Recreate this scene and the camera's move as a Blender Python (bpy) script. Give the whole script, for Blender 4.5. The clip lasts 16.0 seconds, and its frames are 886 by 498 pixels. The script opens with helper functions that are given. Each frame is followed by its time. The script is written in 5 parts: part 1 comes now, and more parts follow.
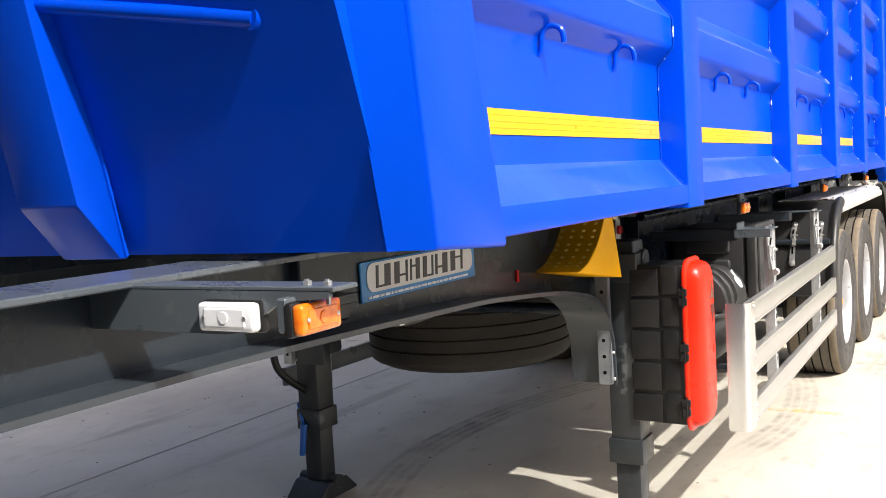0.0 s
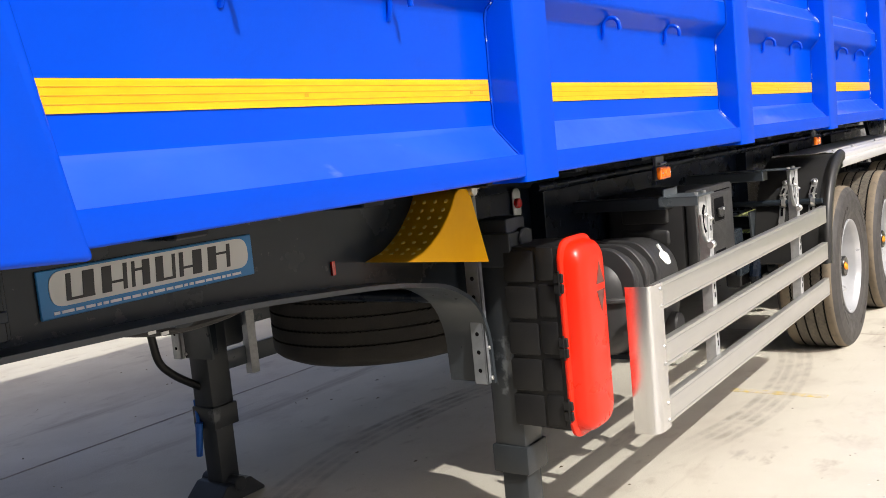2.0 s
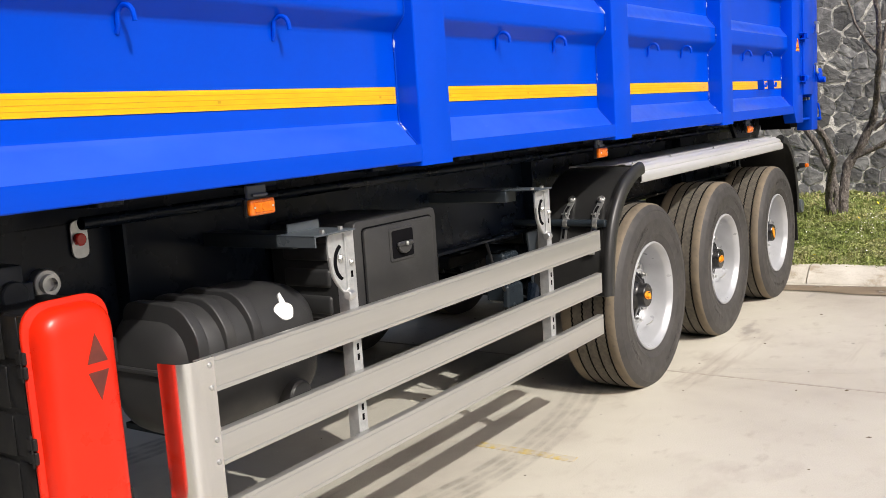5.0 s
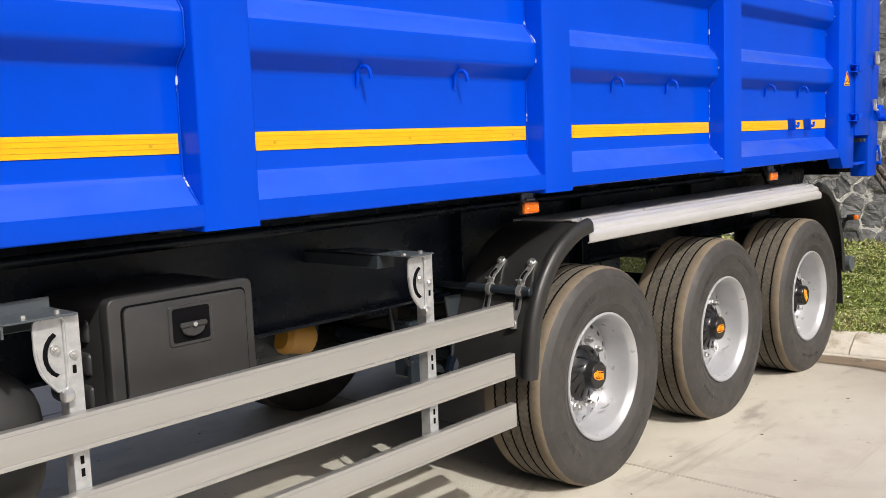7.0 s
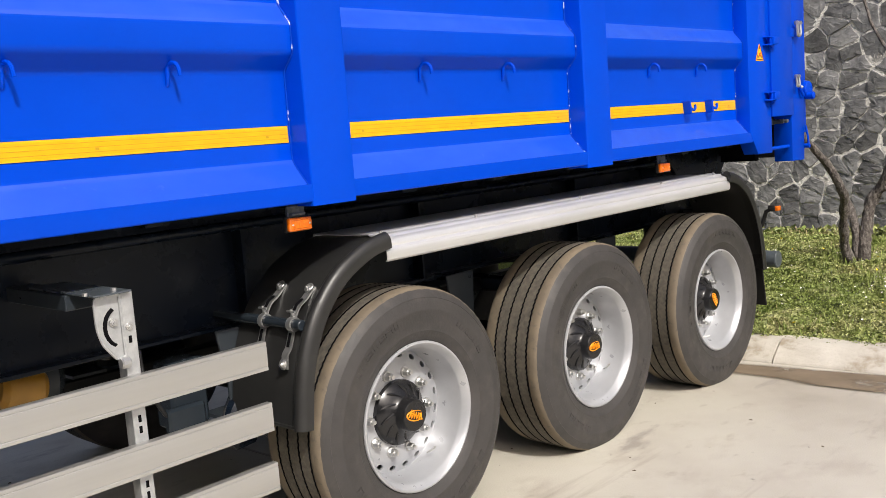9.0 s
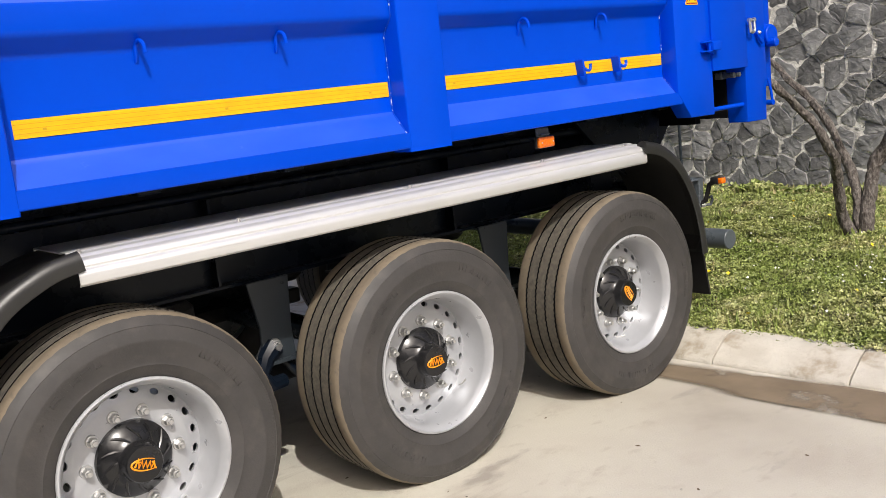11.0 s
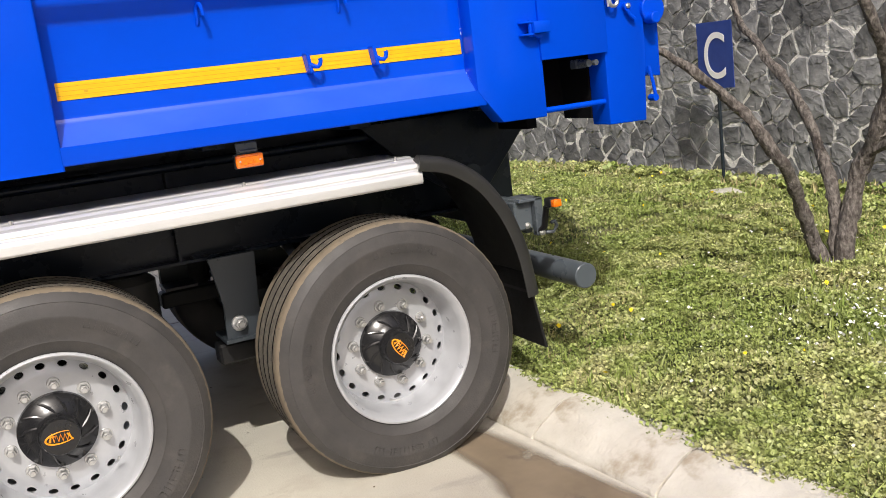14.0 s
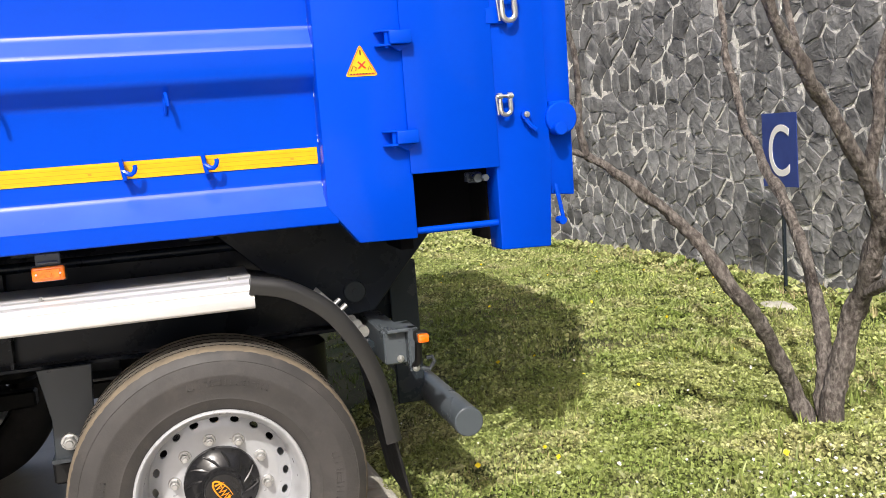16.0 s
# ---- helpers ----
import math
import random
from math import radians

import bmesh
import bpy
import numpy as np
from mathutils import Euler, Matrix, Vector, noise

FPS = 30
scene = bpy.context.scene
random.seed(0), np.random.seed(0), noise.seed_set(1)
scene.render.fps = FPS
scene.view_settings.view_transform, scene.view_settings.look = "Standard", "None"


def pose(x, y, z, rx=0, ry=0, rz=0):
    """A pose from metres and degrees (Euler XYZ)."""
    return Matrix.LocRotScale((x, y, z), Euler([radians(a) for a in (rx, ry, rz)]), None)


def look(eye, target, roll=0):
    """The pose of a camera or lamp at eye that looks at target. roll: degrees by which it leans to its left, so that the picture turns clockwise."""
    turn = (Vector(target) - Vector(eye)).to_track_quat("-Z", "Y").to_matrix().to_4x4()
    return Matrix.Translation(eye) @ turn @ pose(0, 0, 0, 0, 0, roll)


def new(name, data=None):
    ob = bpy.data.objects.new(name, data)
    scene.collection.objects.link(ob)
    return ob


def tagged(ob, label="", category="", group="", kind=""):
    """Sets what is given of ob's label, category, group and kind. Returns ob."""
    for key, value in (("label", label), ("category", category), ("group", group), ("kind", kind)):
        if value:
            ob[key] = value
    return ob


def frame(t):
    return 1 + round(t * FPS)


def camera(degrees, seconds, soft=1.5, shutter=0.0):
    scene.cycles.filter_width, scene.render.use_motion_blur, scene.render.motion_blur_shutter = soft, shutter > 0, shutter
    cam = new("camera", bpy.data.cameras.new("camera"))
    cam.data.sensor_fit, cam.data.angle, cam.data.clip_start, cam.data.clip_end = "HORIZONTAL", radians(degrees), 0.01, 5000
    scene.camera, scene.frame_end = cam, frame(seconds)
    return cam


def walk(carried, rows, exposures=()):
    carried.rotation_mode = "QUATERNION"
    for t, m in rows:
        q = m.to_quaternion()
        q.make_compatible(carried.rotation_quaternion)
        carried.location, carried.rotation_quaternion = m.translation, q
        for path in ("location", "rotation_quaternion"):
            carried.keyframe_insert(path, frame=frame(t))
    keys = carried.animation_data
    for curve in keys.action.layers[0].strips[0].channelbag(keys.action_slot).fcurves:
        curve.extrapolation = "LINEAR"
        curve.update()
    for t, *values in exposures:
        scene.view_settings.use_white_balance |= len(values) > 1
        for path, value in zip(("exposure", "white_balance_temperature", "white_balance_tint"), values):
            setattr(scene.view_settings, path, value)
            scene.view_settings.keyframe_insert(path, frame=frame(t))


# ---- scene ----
cam = camera(50.8, 16.0, soft=0.6)
PATH = [
    (0, (-7.299, -0.87, 1.559), (-5.577, 0.137, 1.411), -3.3),
    (0.5, (-7.039, -0.937, 1.552), (-5.28, 0.002, 1.393), -5.6),
    (1, (-6.801, -1.084, 1.542), (-5.146, 0.024, 1.358), -5.2),
    (1.5, (-6.619, -1.217, 1.543), (-4.939, -0.15, 1.339), -5.6),
    (2, (-6.434, -1.329, 1.542), (-4.816, -0.173, 1.322), -5.5),
    (2.5, (-6.263, -1.439, 1.533), (-4.647, -0.281, 1.314), -5.9),
    (3, (-6.084, -1.667, 1.528), (-4.526, -0.432, 1.309), -5.5),
    (3.5, (-5.861, -1.8, 1.51), (-4.246, -0.644, 1.272), -5.6),
    (6, (-4.302, -2.13, 1.637), (-2.692, -0.977, 1.356), -2.8),
    (6.5, (-4.014, -2.24, 1.645), (-2.466, -0.996, 1.412), -2.4),
    (7, (-3.744, -2.345, 1.652), (-2.268, -1.015, 1.424), -2.2),
    (7.5, (-3.456, -2.366, 1.671), (-1.959, -1.061, 1.436), -1.2),
    (8, (-3.197, -2.394, 1.655), (-1.654, -1.144, 1.419), -3.3),
    (8.5, (-2.894, -2.49, 1.645), (-1.41, -1.171, 1.401), -3.3),
    (9, (-2.573, -2.602, 1.643), (-1.129, -1.241, 1.395), -4.3),
    (9.5, (-2.205, -2.667, 1.669), (-0.753, -1.325, 1.362), -4.7),
    (12, (-0.291, -3.18, 1.677), (0.818, -1.553, 1.326), -6.0),
    (12.5, (0.105, -3.208, 1.687), (1.221, -1.587, 1.329), -4.6),
    (13, (0.462, -3.249, 1.653), (1.545, -1.593, 1.36), -7.4),
    (13.5, (0.849, -3.322, 1.671), (1.762, -1.578, 1.312), -6.8),
    (14, (1.235, -3.342, 1.621), (2.086, -1.574, 1.232), -6.9),
    (14.5, (1.614, -3.312, 1.649), (2.499, -1.551, 1.308), -6.7),
    (15, (1.957, -3.345, 1.668), (2.696, -1.508, 1.384), -4.6),
    (15.5, (2.265, -3.316, 1.703), (2.865, -1.428, 1.428), -4.1),
    (16, (2.577, -3.286, 1.711), (3.111, -1.374, 1.471), -4.4),
]
walk(cam, [(t, look(eye, target, roll)) for t, eye, target, roll in PATH],
     exposures=[(0, 0.92), (1.5, 0.56), (3.5, 0.26), (6, 0.04), (9.5, 0.0), (12.5, 0.0), (14.5, 0.16), (16, 0.32)])

# ---- light ----
SUN = Vector((-0.39, -0.915, 1.0)).normalized()
world = bpy.data.worlds.new("sky")
scene.world = world
world.use_nodes = True
wn = world.node_tree.nodes
sky = wn.new("ShaderNodeTexSky")
sky.sky_type, sky.sun_disc = "NISHITA", False
sky.sun_elevation, sky.sun_rotation = radians(45), radians(203)
sky.air_density, sky.dust_density, sky.ozone_density = 0.5, 5.0, 0.0
wn["Background"].inputs["Strength"].default_value = 0.148
world.node_tree.links.new(sky.outputs[0], wn["Background"].inputs["Color"])
sun = new("sun", bpy.data.lights.new("sun", "SUN"))
sun.data.energy, sun.data.angle, sun.data.color = 3.35, radians(0.6), (1.0, 0.965, 0.91)
sun.matrix_world = look((-8, -18, 20), Vector((-8, -18, 20)) - SUN)


# ---- materials ----
def ramp_mix(nt, fac, a, b):
    m = nt.nodes.new("ShaderNodeMix")
    m.data_type = "RGBA"
    nt.links.new(fac, m.inputs[0])
    for sock, v in ((m.inputs[6], a), (m.inputs[7], b)):
        if hasattr(v, "is_linked"):
            nt.links.new(v, sock)
        else:
            sock.default_value = (*v, 1)
    return m.outputs[2]


def noise_fac(nt, scale, lo, hi, detail=6, stretch=(1, 1, 1), rough=0.6):
    co = nt.nodes.new("ShaderNodeTexCoord")
    mp = nt.nodes.new("ShaderNodeMapping")
    mp.inputs["Scale"].default_value = stretch
    nz = nt.nodes.new("ShaderNodeTexNoise")
    nz.inputs["Scale"].default_value, nz.inputs["Detail"].default_value, nz.inputs["Roughness"].default_value = scale, detail, rough
    mr = nt.nodes.new("ShaderNodeMapRange")
    mr.inputs["From Min"].default_value, mr.inputs["From Max"].default_value = lo, hi
    nt.links.new(co.outputs["Object"], mp.inputs["Vector"])
    nt.links.new(mp.outputs[0], nz.inputs["Vector"])
    nt.links.new(nz.outputs[0], mr.inputs[0])
    return mr.outputs[0]


def surf(name, base, other=None, scale=4.0, rough=0.5, rough2=None, metal=0.0, bump=0.0, bump_scale=60.0, coat=0.0,
         dirt=None, dirt_scale=1.5, dirt_range=(0.55, 0.75), spread=(0.35, 0.65), stretch=(1, 1, 1), random=0.0, spec=0.5, island=0.0):
    m = bpy.data.materials.new(name)
    m.use_nodes = True
    nt = m.node_tree
    b = nt.nodes["Principled BSDF"]
    b.inputs["Metallic"].default_value, b.inputs["Roughness"].default_value = metal, rough
    b.inputs["Coat Weight"].default_value, b.inputs["Coat Roughness"].default_value = coat, 0.06
    b.inputs["Specular IOR Level"].default_value = spec
    b.inputs["Base Color"].default_value = (*base, 1)
    colour = None
    if other:
        colour = ramp_mix(nt, noise_fac(nt, scale, *spread, stretch=stretch), base, other)
    if dirt:
        colour = ramp_mix(nt, noise_fac(nt, dirt_scale, *dirt_range, stretch=stretch), colour or base, dirt)
    if random or island:
        src = nt.nodes.new("ShaderNodeObjectInfo").outputs["Random"] if random else nt.nodes.new("ShaderNodeNewGeometry").outputs["Random Per Island"]
        amount = random or island
        mr = nt.nodes.new("ShaderNodeMapRange")
        mr.inputs["To Min"].default_value, mr.inputs["To Max"].default_value = 1 - amount, 1 + amount
        nt.links.new(src, mr.inputs[0])
        hs = nt.nodes.new("ShaderNodeHueSaturation")
        nt.links.new(mr.outputs[0], hs.inputs["Value"])
        if colour:
            nt.links.new(colour, hs.inputs["Color"])
        else:
            hs.inputs["Color"].default_value = (*base, 1)
        colour = hs.outputs[0]
    if colour:
        nt.links.new(colour, b.inputs["Base Color"])
    if rough2 is not None:
        mr = nt.nodes.new("ShaderNodeMapRange")
        mr.inputs["To Min"].default_value, mr.inputs["To Max"].default_value = rough, rough2
        nt.links.new(noise_fac(nt, scale * 2.3, 0.3, 0.7), mr.inputs[0])
        nt.links.new(mr.outputs[0], b.inputs["Roughness"])
    if bump:
        bp = nt.nodes.new("ShaderNodeBump")
        bp.inputs["Strength"].default_value, bp.inputs["Distance"].default_value = 0.6, bump
        nt.links.new(noise_fac(nt, bump_scale, 0.2, 0.8, stretch=stretch), bp.inputs["Height"])
        nt.links.new(bp.outputs[0], b.inputs["Normal"])
    return m


BLUE = surf("blue_gloss_paint", (0.0001, 0.054, 0.56), (0.0002, 0.058, 0.60), 1.3, rough=0.26, coat=0.09, spec=0.08)
BLUE_SHEET = surf("blue_sheet_paint", (0.0001, 0.053, 0.54), (0.0002, 0.057, 0.58), 2.1, rough=0.26, coat=0.09, spec=0.08)
# ledge paint: dust smudges, plus sky sheen put into a paler blue
BLUE_LEDGE = surf("dusty_sheen_ledge_paint", (0.004, 0.066, 0.58), (0.012, 0.084, 0.60), 5, rough=0.34, rough2=0.44, coat=0.75, bump=0.0004, bump_scale=6, dirt=(0.13, 0.20, 0.60), dirt_scale=11, dirt_range=(0.66, 0.84), stretch=(0.6, 1, 1))
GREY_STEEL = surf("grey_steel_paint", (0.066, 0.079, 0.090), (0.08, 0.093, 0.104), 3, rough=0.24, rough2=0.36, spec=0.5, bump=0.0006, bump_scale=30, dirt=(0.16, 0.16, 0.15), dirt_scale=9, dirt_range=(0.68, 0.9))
CHASSIS = surf("anthracite_chassis_paint", (0.017, 0.023, 0.030), (0.022, 0.029, 0.036), 3, rough=0.2, rough2=0.3, spec=0.3, bump=0.0006, bump_scale=30, dirt=(0.035, 0.037, 0.038), dirt_scale=9, dirt_range=(0.70, 0.9))
# near-black copy of the chassis anthracite, under-body shade put into the colour
CHASSIS_SHADED = surf("anthracite_shaded_copy", (0.004, 0.007, 0.013), (0.006, 0.010, 0.018), 2, rough=0.22, rough2=0.34, spec=0.22)
TANK_PLASTIC = surf("grey_black_tank_plastic", (0.026, 0.026, 0.027), (0.036, 0.036, 0.036), 6, rough=0.38, rough2=0.5, spec=0.5, bump=0.0005, bump_scale=300, dirt=(0.07, 0.067, 0.062), dirt_scale=4, dirt_range=(0.58, 0.85))
FLANGE = surf("dark_flange_paint", (0.028, 0.035, 0.042), (0.036, 0.043, 0.05), 3, rough=0.26, rough2=0.38, spec=0.5, bump=0.0006, bump_scale=30, dirt=(0.08, 0.08, 0.078), dirt_scale=9, dirt_range=(0.66, 0.9))
BLACK_PLASTIC = surf("black_plastic", (0.007, 0.007, 0.008), (0.013, 0.013, 0.013), 6, rough=0.42, rough2=0.55, spec=0.35, bump=0.0005, bump_scale=300, dirt=(0.03, 0.028, 0.026), dirt_scale=5, dirt_range=(0.62, 0.85))
FENDER_BLACK = surf("black_fender_plastic", (0.016, 0.016, 0.016), (0.024, 0.024, 0.023), 6, rough=0.33, rough2=0.45, bump=0.0004, bump_scale=240, dirt=(0.035, 0.033, 0.03), dirt_scale=6, dirt_range=(0.6, 0.85))
RUBBER = surf("tyre_rubber", (0.036, 0.034, 0.033), (0.050, 0.046, 0.044), 7, rough=0.5, rough2=0.68, bump=0.0012, bump_scale=90, dirt=(0.085, 0.076, 0.068), dirt_scale=9, dirt_range=(0.55, 0.9))
RUBBER_DUST = surf("dusty_tyre_shoulder", (0.185, 0.148, 0.102), (0.14, 0.114, 0.082), 9, rough=0.85, bump=0.0012, bump_scale=140, dirt=(0.09, 0.078, 0.064), dirt_scale=40, dirt_range=(0.56, 0.8))
RUBBER_TREAD = surf("tyre_tread", (0.072, 0.064, 0.054), (0.13, 0.113, 0.088), 40, rough=0.85, bump=0.004, bump_scale=170, dirt=(0.14, 0.118, 0.088), dirt_scale=7, dirt_range=(0.52, 0.75))
RIM = surf("silver_rim_paint", (0.48, 0.49, 0.51), (0.40, 0.41, 0.43), 5, rough=0.26, rough2=0.36, metal=0.35, dirt=(0.35, 0.33, 0.30), dirt_scale=14, dirt_range=(0.68, 0.88))
STEEL = surf("zinc_plated_steel", (0.66, 0.66, 0.65), (0.5, 0.5, 0.49), 22, rough=0.28, rough2=0.42, metal=0.85, bump=0.0004, bump_scale=200)
GALV = surf("galvanised_steel", (0.56, 0.57, 0.57), (0.44, 0.45, 0.46), 35, rough=0.42, rough2=0.55, metal=0.6)
ALU = surf("satin_aluminium", (0.56, 0.555, 0.535), (0.51, 0.505, 0.485), 4, rough=0.30, rough2=0.38, metal=0.75, stretch=(0.2, 4, 4))
ALU_BRIGHT = surf("polished_aluminium", (0.80, 0.80, 0.79), (0.74, 0.74, 0.73), 6, rough=0.13, rough2=0.2, metal=1.0, stretch=(4, 4, 0.3))
ALU_TOP = surf("mill_aluminium", (0.80, 0.80, 0.795), (0.72, 0.72, 0.715), 3, rough=0.34, rough2=0.44, metal=0.6, stretch=(0.3, 6, 6), dirt=(0.52, 0.51, 0.48), dirt_scale=8, dirt_range=(0.6, 0.85))
RED = surf("red_plastic", (0.70, 0.018, 0.004), (0.74, 0.022, 0.005), 3, rough=0.25, rough2=0.33, spec=0.35, bump=0.0004, bump_scale=40)
YELLOW = surf("yellow_enamel", (0.86, 0.44, 0.002), (0.80, 0.39, 0.002), 6, rough=0.45, rough2=0.6, spec=0.2, bump=0.0004, bump_scale=30)
TAPE = surf("yellow_reflective_tape", (0.86, 0.46, 0.004), (0.80, 0.40, 0.003), 30, rough=0.3, stretch=(0.4, 1, 1.5), dirt=(0.45, 0.25, 0.02), dirt_scale=16, dirt_range=(0.70, 0.8))
TAPE_LINE = surf("tape_seam", (0.52, 0.30, 0.01), rough=0.5)
AMBER = surf("amber_lens", (0.68, 0.12, 0.004), (0.85, 0.2, 0.008), 90, rough=0.15, coat=0.6)
RED_LENS = surf("red_lens", (0.6, 0.01, 0.008), rough=0.15, coat=0.6)
WHITE_LENS = surf("clear_white_lens", (0.82, 0.83, 0.84), (0.7, 0.72, 0.74), 40, rough=0.2, coat=0.5)
WHITE = surf("white_print", (0.78, 0.78, 0.76), rough=0.4)
GREY_PRINT = surf("pale_grey_print", (0.62, 0.62, 0.58), rough=0.35)
INK = surf("black_print", (0.01, 0.01, 0.011), rough=0.4)
PLATE_BLUE = surf("light_blue_plate", (0.02, 0.20, 0.47), rough=0.35)
SIGN_BLUE = surf("navy_sign_paint", (0.012, 0.035, 0.20), (0.02, 0.05, 0.24), 8, rough=0.45)
ORANGE = surf("orange_print", (0.9, 0.32, 0.01), rough=0.4)
WARN = surf("warning_yellow_print", (0.88, 0.47, 0.01), rough=0.4)
WARN_RED = surf("warning_red_print", (0.65, 0.03, 0.02), rough=0.4)
RUBBER_NEW = surf("clean_black_rubber", (0.010, 0.009, 0.008), (0.018, 0.015, 0.012), 9, rough=0.75, bump=0.002, bump_scale=120)
# near-white flecks in the blue bead colour paint its sun glints
WELD = surf("glint_painted_weld_bead", (0.004, 0.07, 0.58), (0.72, 0.78, 0.90), 24, rough=0.18, metal=0.2, spread=(0.58, 0.63))
# near-black that paints shade into slots, holes, grooves and recesses
RECESS_SHADE = surf("painted_recess_shade", (0.004, 0.004, 0.005), rough=0.9, spec=0.08)
GOLD = surf("ochre_painted_steel", (0.42, 0.22, 0.03), (0.33, 0.17, 0.03), 8, rough=0.35)
BLUE_HANDLE = surf("blue_handle_paint", (0.01, 0.10, 0.42), rough=0.4)
PAINT_OFF = surf("worn_primer_patch", (0.30, 0.30, 0.29), (0.2, 0.2, 0.2), 20, rough=0.6)
BARK = surf("grey_brown_bark", (0.075, 0.062, 0.055), (0.25, 0.225, 0.20), 60, rough=0.9, bump=0.04, bump_scale=46, stretch=(1, 1, 0.5), spread=(0.40, 0.68), dirt=(0.065, 0.054, 0.048), dirt_scale=16, dirt_range=(0.52, 0.75))
BASALT = surf("dark_basalt_stone", (0.112, 0.113, 0.116), (0.26, 0.26, 0.257), 6, rough=0.7, rough2=0.9, bump=0.014, bump_scale=20, random=0.42, dirt=(0.36, 0.355, 0.34), dirt_scale=12, dirt_range=(0.64, 0.8))
BASALT_REST = surf("dark_basalt_stone_joined", (0.112, 0.113, 0.116), (0.26, 0.26, 0.257), 6, rough=0.7, rough2=0.9, bump=0.014, bump_scale=20, island=0.42, dirt=(0.36, 0.355, 0.34), dirt_scale=12, dirt_range=(0.64, 0.8))
MORTAR = surf("pale_lime_mortar", (0.92, 0.90, 0.84), (0.66, 0.64, 0.59), 14, rough=0.95, bump=0.03, bump_scale=36, dirt=(0.26, 0.25, 0.235), dirt_scale=5, dirt_range=(0.55, 0.66))
KERB = surf("pale_kerb_concrete", (0.56, 0.53, 0.465), (0.46, 0.43, 0.37), 5, rough=0.9, bump=0.008, bump_scale=38, dirt=(0.27, 0.215, 0.145), dirt_scale=2.6, dirt_range=(0.60, 0.70), random=0.10)
SOIL = surf("dry_brown_soil", (0.12, 0.112, 0.05), (0.20, 0.175, 0.095), 6, rough=0.95, bump=0.01, bump_scale=40, dirt=(0.05, 0.07, 0.016), dirt_scale=3, dirt_range=(0.35, 0.6))
LEAF = surf("green_clover_leaves", (0.185, 0.245, 0.055), (0.35, 0.375, 0.14), 1.7, rough=0.5, island=0.45, dirt=(0.50, 0.46, 0.25), dirt_scale=2.4, dirt_range=(0.50, 0.76))
GRASS = surf("fresh_grass_blades", (0.18, 0.25, 0.05), (0.32, 0.36, 0.11), 2.2, rough=0.5, island=0.35, dirt=(0.40, 0.39, 0.17), dirt_scale=1.9, dirt_range=(0.55, 0.8))
STRAW = surf("dry_straw_grass", (0.48, 0.40, 0.22), (0.36, 0.33, 0.15), 5, rough=0.8, island=0.3)
PETAL_W = surf("white_petals", (0.82, 0.82, 0.78), rough=0.6)
PETAL_Y = surf("yellow_petals", (0.85, 0.66, 0.01), rough=0.6)
ROCK = surf("pale_limestone_rock", (0.5, 0.48, 0.42), (0.36, 0.34, 0.29), 9, rough=0.9, bump=0.008, bump_scale=30)

CONCRETE = surf("yard_concrete", (0.515, 0.488, 0.412), (0.59, 0.562, 0.485), 1.1, rough=0.42, rough2=0.62, bump=0.0025, bump_scale=90, dirt=(0.36, 0.325, 0.27), dirt_scale=0.55, dirt_range=(0.48, 0.75))
nt = CONCRETE.node_tree
bs = nt.nodes["Principled BSDF"]
col = bs.inputs["Base Color"].links[0].from_socket
for scale, lo, hi, tone, stretch in ((2.4, 0.54, 0.76, (0.42, 0.38, 0.32), (1, 1.4, 1)), (5.0, 0.60, 0.76, (0.38, 0.34, 0.28), (1, 1.6, 1)), (22.0, 0.74, 0.79, (0.26, 0.23, 0.19), (1, 1, 1)), (13.0, 0.70, 0.76, (0.64, 0.62, 0.57), (1, 1.4, 1)), (0.9, 0.60, 0.68, (0.36, 0.32, 0.265), (0.25, 2.5, 1)), (1.7, 0.63, 0.70, (0.33, 0.30, 0.26), (0.6, 1.5, 1)), (60.0, 0.70, 0.76, (0.30, 0.27, 0.23), (1, 1, 1))):
    col = ramp_mix(nt, noise_fac(nt, scale, lo, hi, stretch=stretch), col, tone)
nt.links.new(col, bs.inputs["Base Color"])
for m in (BASALT, BASALT_REST):
    nt = m.node_tree
    shade = nt.nodes["Principled BSDF"].inputs["Base Color"].links[0].from_socket
    shade = ramp_mix(nt, noise_fac(nt, 11.0, 0.66, 0.74, stretch=(1, 2.2, 0.6)), shade, (0.40, 0.39, 0.37))
    shade = ramp_mix(nt, noise_fac(nt, 26.0, 0.66, 0.72, stretch=(1, 1, 1)), shade, (0.05, 0.05, 0.05))
    nt.links.new(shade, nt.nodes["Principled BSDF"].inputs["Base Color"])
BOUNCE_WALL = surf("pale_bounce_wall", (0.42, 0.40, 0.36), (0.34, 0.32, 0.29), 0.7, rough=0.9, bump=0.004, bump_scale=30)
# pale hard-edged patches paint fallen sunlight onto the dark leg colour
LEG_PAINT = surf("sun_patched_anthracite_paint", (0.020, 0.024, 0.028), (0.03, 0.034, 0.038), 4, rough=0.32, rough2=0.5, spec=0.4, dirt=(0.11, 0.12, 0.125), dirt_scale=3.2, dirt_range=(0.58, 0.62), bump=0.0006, bump_scale=30)
SPARE_TREAD = surf("brown_dusty_tread", (0.030, 0.022, 0.016), (0.058, 0.042, 0.028), 14, rough=0.85, bump=0.003, bump_scale=150)
YELLOW_DOT = surf("worn_yellow_enamel", (0.88, 0.60, 0.10), rough=0.5)
JOINT = surf("slab_joint", (0.36, 0.325, 0.275), (0.46, 0.42, 0.36), 5, rough=0.95)
TRACK = surf("rubber_tyre_track", (0.16, 0.14, 0.12), rough=0.9)
nt = TRACK.node_tree
attr = nt.nodes.new("ShaderNodeAttribute")
attr.attribute_name = "cover"
